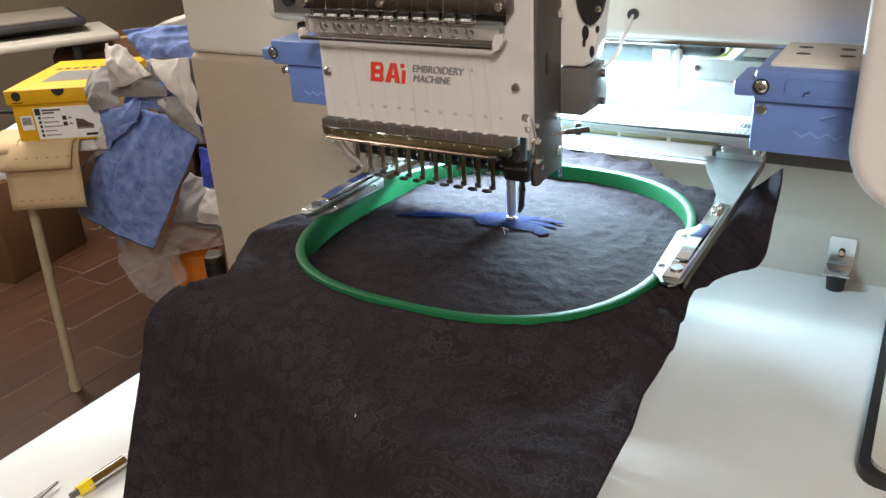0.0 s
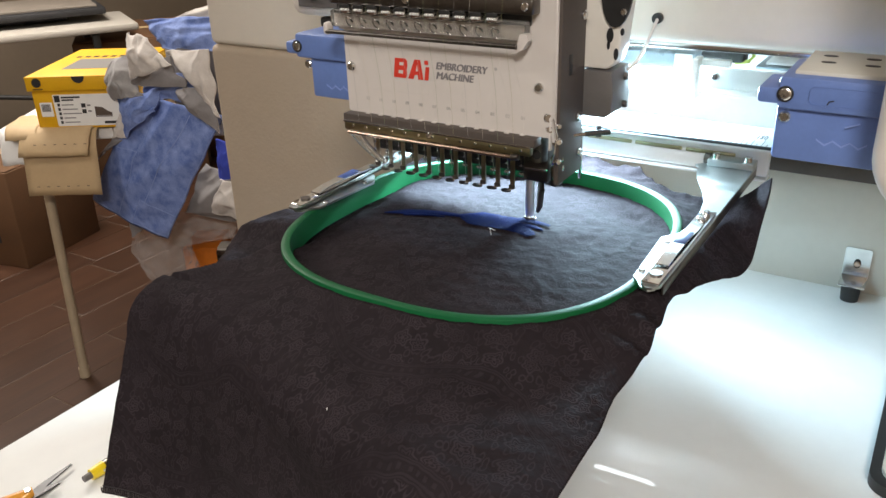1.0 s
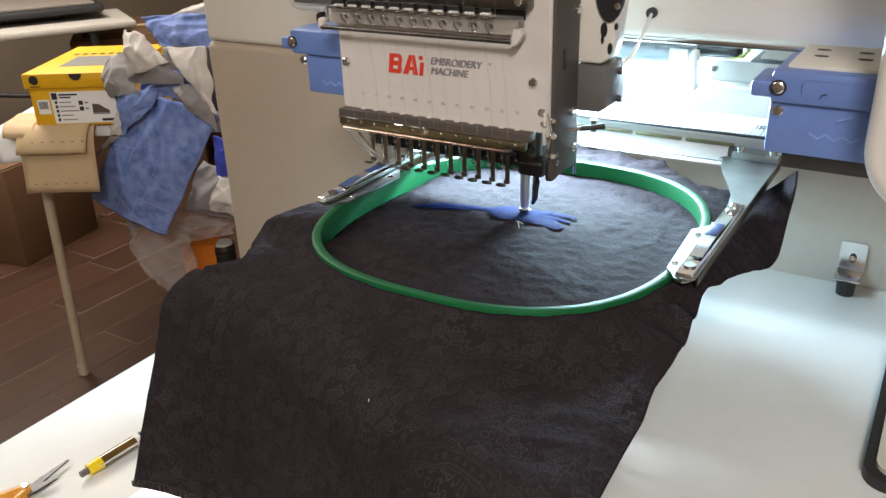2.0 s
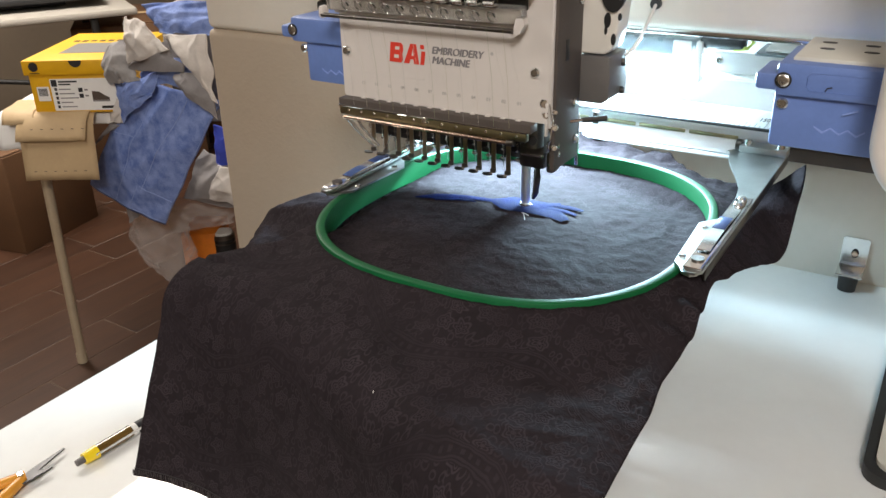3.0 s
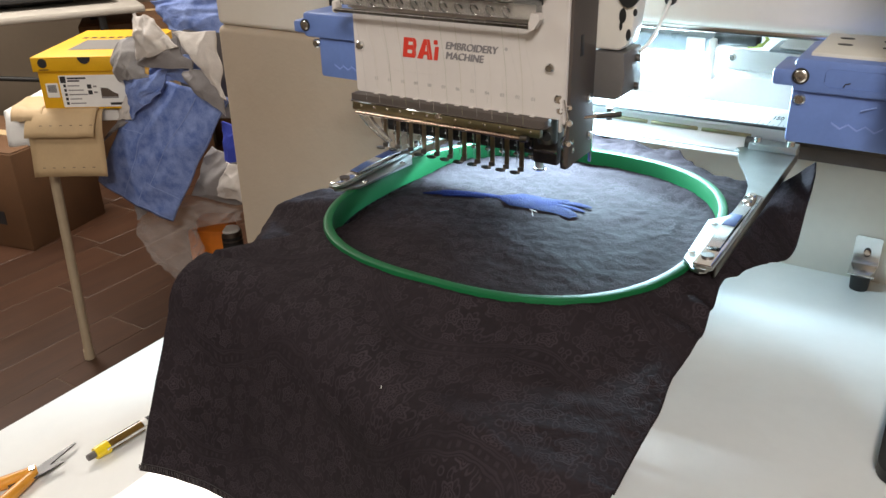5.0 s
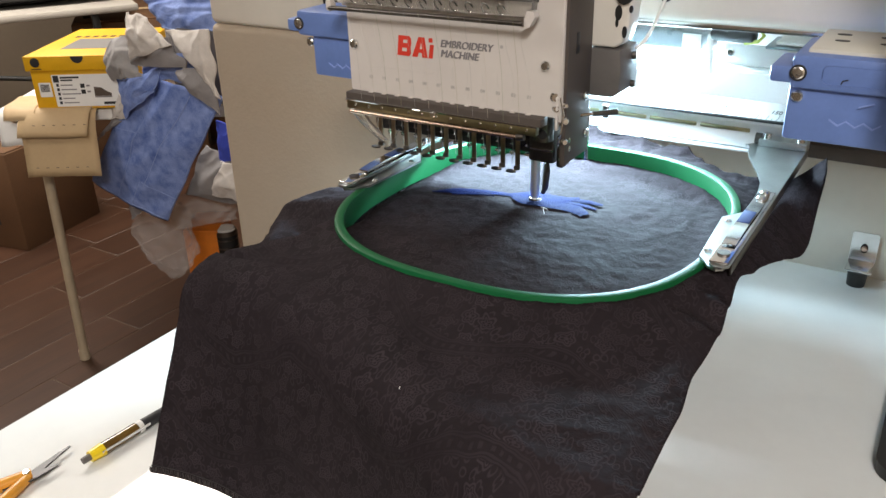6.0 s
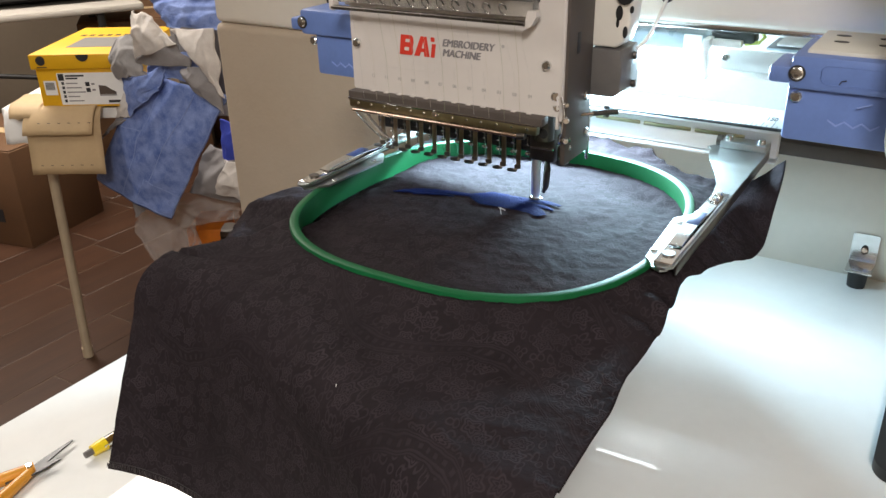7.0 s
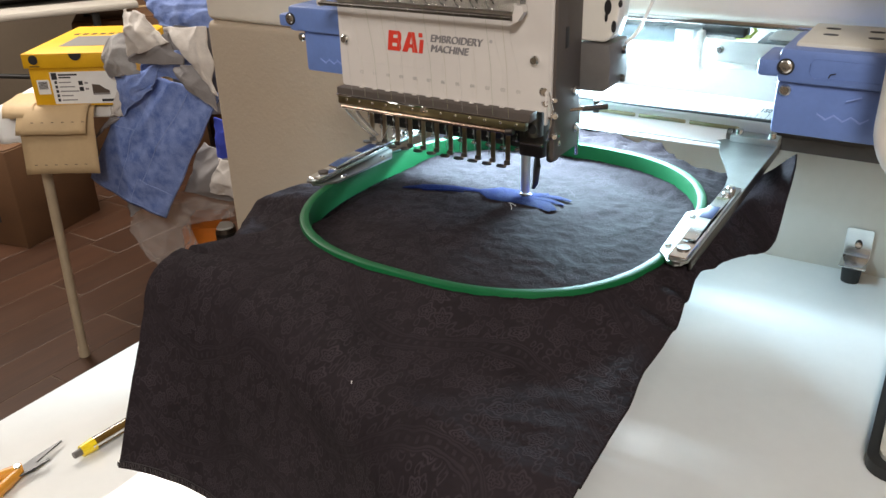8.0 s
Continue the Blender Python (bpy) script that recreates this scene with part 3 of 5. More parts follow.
def build_active_foot():
    f = thing("presser_foot_bar", "polished steel presser foot bar at the working needle", "presser foot", (0.0, 0.0, 0.0))
    part("bar", made(tube, [(0, 0, 0.088), (0, 0, 0.012), (0, 0, 0.006), (0, 0, 0.0025)], [0.0046, 0.0046, 0.0042, 0.0040], 16), M_POLISHED, f, "polished tube")
    bm = bmesh.new()
    n = 20
    rr = [[bm.verts.new(((0.0052 + 0.0011 * math.cos(b * 1.5708)) * math.cos(a * math.tau / n), (0.0052 + 0.0011 * math.cos(b * 1.5708)) * math.sin(a * math.tau / n), 0.0022 + 0.0011 * math.sin(b * 1.5708))) for b in range(4)] for a in range(n)]
    for a in range(n):
        for b in range(4):
            bm.faces.new((rr[a][b], rr[(a + 1) % n][b], rr[(a + 1) % n][(b + 1) % 4], rr[a][(b + 1) % 4]))
    part("ring", bm, M_CHROME, f)
    part("shank", made(tube, [(0.0095, 0.004, 0.086), (0.0095, 0.004, 0.030), (0.0090, 0.003, 0.014), (0.0070, 0.002, 0.008)], [0.0036, 0.0036, 0.0030, 0.0018], 12), M_DARKSTEEL, f, "dark steel shank")
    return f


def build_beam():
    """The beam with the ruler plate; it travels to and fro with the frame."""
    b = thing("frame_beam", "white metal carriage beam with a printed ruler", "beam", (0.0, 0.21, 0.04))
    rp = part("ruler_plate", made(box, (-0.04, 0.223, 0.0465), (0.46, 0.078, 0.003), 0.001), M_ALU, b, "white ruler plate")
    for k in range(20):
        x = 0.172 - k * 0.005 + 0.01
        tall = 0.026 if k % 10 == 2 else (0.021 if k % 2 == 0 else 0.011)
        part("tick", made(box, (x, 0.188 + tall / 2, 0.0483), (0.0005, tall, 0.0003)), M_GREYINK, rp)
    for txt, x in (("150", 0.168), ("50", 0.119)):
        words("ruler_number", txt, 0.018, Matrix.Translation((x - 0.007, 0.2180, 0.0482)), M_INK, rp, "", 0.0, 0.42)
    part("front_rail", made(box, (-0.045, 0.2060, 0.0290), (0.45, 0.012, 0.0315), 0.002), M_ALU, b)
    part("lower_flange", made(box, (-0.045, 0.2065, 0.0105), (0.45, 0.020, 0.003), 0.001), M_ALU, b)
    part("rod", made(rod, (-0.27, 0.181, 0.0500), (0.20, 0.181, 0.0500), 0.0017), M_BLACK, b, "dark guide rod")
    for k in range(7):
        part("plated_strip", made(box, (-0.215 + k * 0.056, 0.1985, 0.0330), (0.052, 0.003, 0.004), 0.001), M_BRASSY, b)
    rear = part("rear_angle", made(box, (0.17, 0.262, 0.0955), (0.148, 0.004, 0.025), 0.001), M_ALU, b, "pale rear angle with screw")
    part("foot_flange", made(box, (0.17, 0.250, 0.0845), (0.155, 0.026, 0.003), 0.001), M_ALU, rear)
    screw_at((0.103, 0.26, 0.099), (0, -1, 0), M_STEEL, rear, 0.0045, 0.003)
    con = part("connector", made(box, (0.085, 0.250, 0.098), (0.007, 0.02, 0.044), 0.001), M_PLATE, b, "white plastic connector")
    part("plug", made(box, (0.104, 0.256, 0.1145), (0.030, 0.010, 0.007), 0.001), M_PLATE, con)
    return b


HOOP_C, HOOP_A, HOOP_B, HOOP_E = (0.012, -0.052), 0.1670, 0.1725, 2.6
ARM_MID = 0.014


def hoop_point(a, grow, e=HOOP_E):
    c, s = math.cos(a), math.sin(a)
    return (HOOP_C[0] + (HOOP_A + grow) * math.copysign(abs(c) ** (2 / e), c), HOOP_C[1] + (HOOP_B + grow) * math.copysign(abs(s) ** (2 / e), s))


def ring(bm, outer, inner, z0, z1, n=160):
    prof = ((outer, z0), (outer, z1 - 0.0016), (outer - 0.0005, z1 - 0.0005), (outer - 0.0016, z1), (inner + 0.0016, z1), (inner + 0.0005, z1 - 0.0005), (inner, z1 - 0.0016), (inner, z0))
    rings = [[bm.verts.new((*hoop_point(k * math.tau / n, g), z)) for g, z in prof] for k in range(n)]
    for k in range(n):
        a, b = rings[k], rings[(k + 1) % n]
        for i in range(len(prof)):
            j = (i + 1) % len(prof)
            bm.faces.new((a[i], b[i], b[j], a[j]))


def build_hoop():
    h = thing("embroidery_hoop", "green plastic tubular embroidery hoop with steel ears", "embroidery hoop", (HOOP_C[0], HOOP_C[1], 0.0))
    part("ring", made(ring, -0.0010, -0.0088, -0.003, 0.020), M_GREEN, h, "green plastic ring")
    for side in (-1, 1):
        # ear plate riveted to the ring, mirrored about the hoop's middle
        mx = Matrix.Translation((ARM_MID, 0, 0)) @ Matrix.Diagonal((side, 1, 1, 1)) @ Matrix.Translation((-ARM_MID, 0, 0))
        bm = bmesh.new()
        prism(bm, [(0.1690, -0.0985), (0.1750, -0.106), (0.1790, -0.113), (0.1860, -0.116), (0.1905, -0.112), (0.192, -0.02), (0.186, 0.002), (0.1770, 0.001), (0.1645, -0.017)], 0.0204, 0.0224, mx)
        ear = part("ear", bm, M_ARM, h, "bright steel ear plate")
        for y in (-0.086, -0.024):
            screw_at(mx @ Vector((0.1715, y, 0.0224)), (0, 0, 1), M_STEEL, ear, 0.0030, 0.0012)
    return h


def build_carriage():
    """The two steel arms that hold the hoop, and their bar on the beam."""
    c = thing("hoop_carriage", "bright steel carriage arms with spring clips", "carriage", (HOOP_C[0], 0.2, 0.021))
    for side in (-1, 1):
        mx = Matrix.Translation((ARM_MID, 0, 0)) @ Matrix.Diagonal((side, 1, 1, 1)) @ Matrix.Translation((-ARM_MID, 0, 0))
        bm = bmesh.new()
        inner = [(0.178 - 0.036 * smooth(0.05, 0.175, y), y) for y in (0.05, 0.075, 0.10, 0.12, 0.14, 0.155, 0.17)]
        prism(bm, [(0.195, 0.197), (0.150, 0.197), (0.148, 0.188), (0.137, 0.176)] + inner[::-1] + [(0.181, 0.02), (0.1785, -0.104), (0.1800, -0.113), (0.1845, -0.118), (0.1905, -0.118), (0.1945, -0.112)], 0.0234, 0.0254, mx)
        arm = part("arm", bm, M_ARM, c, "bright steel holding arm")
        part("flange", made(box, mx @ Vector((0.1942, 0.045, 0.0190)), (0.0018, 0.30, 0.009), 0.0004), M_DARKSTEEL, arm)
        # bright channel with two bolts and the sprung clip
        ch = bmesh.new()
        box(ch, (0.1865, -0.033, 0.0264), (0.0140, 0.160, 0.002), 0.0008)
        bmesh.ops.transform(ch, matrix=mx, verts=ch.verts[:])
        clip = part("channel", ch, M_CHROME, arm)
        for y in (0.036, 0.022):
            screw_at(mx @ Vector((0.1865, y, 0.0274)), (0, 0, 1), M_STEEL, clip, 0.0042, 0.004)
        bm = bmesh.new()
        prof = [(0.012, 0.0280), (-0.008, 0.0284), (-0.022, 0.0298), (-0.045, 0.0306), (-0.066, 0.0302), (-0.084, 0.0286)]
        lo = [[bm.verts.new(mx @ Vector((x, y, z))) for x in (0.1812, 0.1915)] for y, z in prof]
        hi = [[bm.verts.new(mx @ Vector((x, y, z + 0.0012))) for x in (0.1812, 0.1915)] for y, z in prof]
        for i in range(len(prof) - 1):
            bm.faces.new((hi[i][0], hi[i][1], hi[i + 1][1], hi[i + 1][0])), bm.faces.new((lo[i][1], lo[i][0], lo[i + 1][0], lo[i + 1][1]))
            bm.faces.new((lo[i][0], hi[i][0], hi[i + 1][0], lo[i + 1][0])), bm.faces.new((hi[i][1], lo[i][1], lo[i + 1][1], hi[i + 1][1]))
        bm.faces.new((lo[0][0], lo[0][1], hi[0][1], hi[0][0])), bm.faces.new((lo[-1][1], lo[-1][0], hi[-1][0], hi[-1][1]))
        part("spring_clip", bm, M_CHROME, clip, "bent chrome spring clip")
        # the blue reflection in the clip, put on as a dark blue strip
        reflection_bm = bmesh.new()
        box(reflection_bm, (0.1865, -0.030, 0.0318), (0.0100, 0.026, 0.0006), 0.0002)
        bmesh.ops.transform(reflection_bm, matrix=mx, verts=reflection_bm.verts[:])
        part("clip_reflection", reflection_bm, M_REFLECTION, clip, "dark blue strip painted as the clip's reflection")
        part("clip_stud", made(rod, mx @ Vector((0.1865, -0.0985, 0.0262)), mx @ Vector((0.1865, -0.0985, 0.0292)), 0.0046, 0.0050, 18), M_DARKSTEEL, clip)
        foot = part("mount", made(box, mx @ Vector((0.172, 0.186, 0.0290)), (0.046, 0.020, 0.007), 0.001), M_ARM, arm)
        for dx in (-0.016, 0.016):
            part("thumb_screw", made(rod, mx @ Vector((0.172 + dx, 0.184, 0.032)), mx @ Vector((0.172 + dx, 0.184, 0.0375)), 0.0042, 0.0036, 14), M_STEEL, foot)
        part("end_block", made(rod, mx @ Vector((0.144, 0.186, 0.030)), mx @ Vector((0.150, 0.186, 0.030)), 0.006, 0.006, 14), M_DARKSTEEL, foot)
    return c


# garment: a sheet clamped in the hoop whose front falls to the table
def smooth(a, b, x):
    t = min(1, max(0, (x - a) / (b - a)))
    return t * t * (3 - 2 * t)


def left_bend(v):
    """Where the cloth turns down on the left: wide behind the front ridge, close to the hoop at the back."""
    return -0.186 - 0.058 * smooth(0.02, -0.075, v) + 0.020 * smooth(-0.10, -0.16, v) + 0.028 * smooth(-0.16, -0.235, v)


def right_edge(v):
    return 0.2005 + 0.004 * smooth(-0.09, -0.18, v) + 0.006 * smooth(-0.22, -0.27, v) + 0.007 * smooth(-0.088, -0.070, v) + 0.0170 * smooth(-0.078, 0.03, v) - 0.012 * smooth(0.11, 0.20, v) + 0.0015 * math.sin(v * 31 + 0.6)


FALL, BEND, SIDE_BEND = 0.224, 0.042, 0.024


def back_edge(p):
    return 0.212 - 0.026 * smooth(0.45, 0.66, p) - 0.060 * smooth(0.66, 0.83, p) + 0.030 * smooth(0.88, 1.0, p) + 0.0015 * math.sin(p * 37)


def crease(x, y, seed):
    """Sharp-crested folds, 1 on a crest and down to -1 between."""
    return 1 - 2.6 * abs(noise.noise((x, y, seed)))


def sheet_point(p, q, flat=False):
    """p: 0 to 1 from the left edge to the right one; q: 0 at the back, 1 at the fold, 2 at the hem. flat=True gives the place on the uncut cloth."""
    fold = -0.243 - 0.098 * smooth(0.15, 0.95, p)
    back_at = back_edge(p)
    v = back_at + (fold - back_at) * min(q, 1)
    bend = left_bend(v)
    left = bend - 0.085 * smooth(-0.232, -0.205, v)
    x = left + (right_edge(v) - left) * p
    if flat:
        return x, v - max(0.0, q - 1) * FALL
    y, z = v, 0.0
    # the back part hangs down at its left side
    if x < bend:
        d, arc = bend - x, SIDE_BEND * math.pi / 2
        if d < arc:
            x, z = bend - SIDE_BEND * math.sin(d / SIDE_BEND), -SIDE_BEND * (1 - math.cos(d / SIDE_BEND))
        else:
            x, z = bend - SIDE_BEND, -SIDE_BEND - (d - arc)
    # and sinks behind the ridge that runs from the hoop to the front left shoulder
    s = (x + 0.128) * -0.753 + (y + 0.183) * 0.66
    if q <= 1:
        z -= 0.036 * smooth(0.0, 0.030, s) * (1 - 0.55 * smooth(-0.13, -0.075, y)) * smooth(-0.120, -0.165, x)
        z += 0.005 * math.exp(-(s / 0.014) ** 2) * smooth(-0.115, -0.150, x)
    if q > 1:
        d, arc = (q - 1) * FALL, BEND * math.pi / 2
        if d < arc:
            y, z = fold - BEND * math.sin(d / BEND), z - BEND * (1 - math.cos(d / BEND))
        else:
            y, z = fold - BEND - 0.22 * (1 - p) ** 2 * (d - arc), z - BEND - (d - arc)
        x -= 0.046 * (d / FALL) * (1 - p) ** 1.5
    # clamped lip round the ring, dying away outwards
    a, b = abs(x - HOOP_C[0]) / HOOP_A, abs(y - HOOP_C[1]) / HOOP_B
    away = ((a ** HOOP_E + b ** HOOP_E) ** (1 / HOOP_E) - 1) * 0.166 if a + b > 0.01 else -0.16
    if away > -0.0072 and q <= 1.2:
        lip = 0.0162 * math.exp(-max(0, away - 0.004) / 0.030) * smooth(-0.0072, -0.0025, away)
        lip *= 1 + 0.35 * noise.noise((x * 26, y * 26, 7.0)) * smooth(0.004, 0.02, away)
        z += lip
    elif q <= 1:
        z += 0.0045 * smooth(-0.034, -0.009, away)
    # drooping right flap
    if q <= 1:
        over = max(0, x - 0.194)
        z -= over * (0.60 - 1.6 * smooth(0.06, 0.135, y)) * smooth(-0.08, 0.08, y) + over * 0.2
    w_out = smooth(0.003, 0.03, away)
    w = 0.0006 * noise.noise((x * 40, y * 40, 1.0)) + 0.00045 * noise.noise((x * 110, y * 110, 4.0)) + 0.0004 * noise.noise((x * 230, y * 230, 8.0))
    w += (1 - w_out) * 0.0007 * crease(x * 45, y * 60, 2.7)
    w += w_out * (1 - 0.6 * smooth(-0.16, -0.24, y)) * (1 - 0.85 * smooth(0.165, 0.195, x)) * (0.0045 * noise.noise((x * 15, y * 17, 2.0)) + 0.0022 * crease(x * 20 + y * 9, y * 34 - x * 8, 9.0) + 0.0008 * crease(x * 60, y * 70, 5.5))
    # pulled folds that run from the ear to the front right edge
    w += w_out * 0.0045 * smooth(0.09, 0.15, x) * math.sin((y + 0.35 * x) * 150 + 2.2 * noise.noise((x * 18, y * 18, 3.0))) * math.exp(-((y + 0.145) / 0.038) ** 2)
    hang = smooth(0.0, -0.05, z) if q > 1 else 0.0
    back = smooth(0.10, 0.19, y)
    z += w * (1 - hang) + back * (0.006 * max(0, noise.noise((x * 20, y * 12, 3.3))) + 0.003 * crease(x * 30, y * 26, 5.1) + 0.0018 * noise.noise((x * 95, y * 90, 2.1)) + 0.008 * smooth(0.0, 0.15, x) + 0.004 + 0.012 * smooth(0.200, 0.215, x) * smooth(0.14, 0.2, y))
    if q > 1:
        y += hang * (0.0035 * math.sin(x * 30 + 0.8) + 0.0022 * noise.noise((x * 14, z * 14, 5.0)) + 0.0006 * noise.noise((x * 60, z * 60, 6.0)))
    return x, y, max(z, TABLE + 0.003)


def build_garment():
    g = thing("garment", "dark navy cloth with woven paisley pattern, clamped in the hoop", "cloth", (HOOP_C[0], HOOP_C[1], 0.0))
    bm = bmesh.new()
    nu, nv = 260, 380
    grid = [[bm.verts.new(sheet_point(i / nu, j / nv * 2)) for i in range(nu + 1)] for j in range(nv + 1)]
    for j in range(nv):
        for i in range(nu):
            bm.faces.new((grid[j][i], grid[j + 1][i], grid[j + 1][i + 1], grid[j][i + 1]))
    laid = bm.loops.layers.uv.new("laid_flat")
    places = {grid[j][i]: sheet_point(i / nu, j / nv * 2, True) for j in range(nv + 1) for i in range(nu + 1)}
    for f in bm.faces:
        for lp in f.loops:
            lp[laid].uv = places[lp.vert]
    ob = part("sheet", bm, M_CLOTH, g, "", 180)
    sol = ob.modifiers.new("thickness", "SOLIDIFY")
    sol.thickness, sol.offset = 0.0012, -1
    # hem stitched along the bottom
    bm = bmesh.new()
    tube(bm, [Vector(sheet_point(k / 60, 1.965)) + Vector((0, -0.0004, 0)) for k in range(61)], 0.0005, 6)
    part("hem_seam", bm, M_HEM, g)
    # frayed threads along the hem
    rng = random.Random(5)
    bm = bmesh.new()
    for k in range(260):
        p = rng.random() ** 1.6 * 0.6
        x, y, z = sheet_point(p, 1.985)
        a = rng.uniform(-0.0025, 0.0025)
        tube(bm, [(x, y - 0.0008, z + 0.004), (x + a * 0.4, y - 0.0012, z), (x + a, y - 0.0010 + rng.uniform(-0.001, 0.001), z - rng.uniform(0.0003, 0.0024))], 0.00013, 4)
    part("frayed_edge", bm, M_FRAY, g, "pale frayed threads")
    build_motif(g)
    # loose thread ends
    for pts in ([(0.004, -0.030, 0.004), (0.008, -0.034, 0.006), (0.013, -0.041, 0.003)], [(0.008, -0.034, 0.006), (0.013, -0.033, 0.004)]):
        part("thread_end", made(tube, pts, 0.00026, 6), M_PAPER, g, "white loose thread end")
    x, y, z = sheet_point(0.60, 1.10)
    part("lint", made(tube, [(x, y - 0.001, z), (x + 0.0008, y - 0.0014, z + 0.0022)], 0.00032, 5), M_PAPER, g, "white lint speck")
    return g


def stroke(bm, pts, widths, base=0.0012, rise=0.0011, n=26):
    """A padded satin band along pts, swelling to rise in the middle of its width."""
    pts = [Vector((*p, 0)) for p in pts]
    fine = []
    for i in range(n + 1):
        t = i / n * (len(pts) - 1)
        k = min(int(t), len(pts) - 2)
        f = t - k
        p0, p1, p2, p3 = pts[max(k - 1, 0)], pts[k], pts[k + 1], pts[min(k + 2, len(pts) - 1)]
        c = 0.5 * ((2 * p1) + (p2 - p0) * f + (2 * p0 - 5 * p1 + 4 * p2 - p3) * f * f + (3 * p1 - p0 - 3 * p2 + p3) * f ** 3)
        fine.append((c, widths[k] * (1 - f) + widths[k + 1] * f))
    rows = []
    for i, (c, w) in enumerate(fine):
        d = (fine[min(i + 1, n)][0] - fine[max(i - 1, 0)][0]).normalized()
        side = Vector((-d.y, d.x, 0))
        edge = w * (1 + 0.08 * noise.noise((i * 0.9, w * 300, 0)))
        rows.append([bm.verts.new(c + side * edge * k / 6 + Vector((0, 0, base + rise * (1 - (k / 3) ** 4)))) for k in range(-3, 4)])
    for r0, r1 in zip(rows, rows[1:]):
        for k in range(6):
            bm.faces.new((r0[k], r0[k + 1], r1[k + 1], r1[k]))


def build_motif(g):
    """A long-tailed bird sewn in blue satin stitch."""
    first = part("embroidered_bird", made(stroke, [(-0.038, -0.0095), (-0.021, -0.0086), (0.0, -0.006), (0.016, 0.0045), (0.025, 0.012)], [0.006, 0.032, 0.033, 0.013, 0.005], 0.0014, 0.0008), M_SATIN, g, "royal blue satin-stitched bird")
    part("tail", made(stroke, [(-0.110, -0.0386), (-0.092, -0.026), (-0.066, -0.0155), (-0.036, -0.0095)], [0.001, 0.013, 0.010, 0.007], 0.0012, 0.0007), M_SATIN, first)
    part("tail_plume", made(stroke, [(-0.090, -0.033), (-0.068, -0.0235), (-0.050, -0.0206)], [0.006, 0.004, 0.0015], 0.0012, 0.0006), M_SATIN, first)
    for pts, w in (([(0.016, 0.006), (0.036, 0.0085), (0.051, 0.0065)], [0.008, 0.008, 0.004]), ([(0.012, -0.004), (0.034, -0.002), (0.0495, -0.006)], [0.010, 0.008, 0.003]),
                   ([(0.004, -0.014), (0.028, -0.013), (0.0455, -0.0225)], [0.016, 0.019, 0.009])):
        part("wing_feather", made(stroke, pts, w, 0.0012, 0.0007), M_SATIN, first)


class Nodes:
    """Short names for the nodes of one material; a value is a number or a socket."""
    def __init__(self, m):
        self.nt = m.node_tree

    def add(self, kind, ins, out=0, **props):
        n = self.nt.nodes.new("ShaderNode" + kind)
        if "operation" in props:
            n.operation = props["operation"]
        if "dims" in props and kind == "TexVoronoi":
            n.voronoi_dimensions = "2D"
        if "dims" in props and kind == "TexNoise":
            n.noise_dimensions = "2D"
        if "feature" in props:
            n.feature = props["feature"]
        if "mixes" in props:
            n.data_type = "RGBA"
        for key, value in ins.items():
            if isinstance(value, bpy.types.NodeSocket):
                self.nt.links.new(value, n.inputs[key])
            else:
                n.inputs[key].default_value = value
        return n.outputs[out]

    def math(self, op, a, b=0.0):
        return self.add("Math", {0: a, 1: b}, operation=op)

    def step(self, x, lo, hi):
        return self.add("MapRange", {"Value": x, "From Min": lo, "From Max": hi})

    def line(self, x, at, width):
        """1 where x is close to at, falling to 0 at width."""
        return self.step(self.math("ABSOLUTE", self.math("SUBTRACT", x, at)), width, width * 0.4)


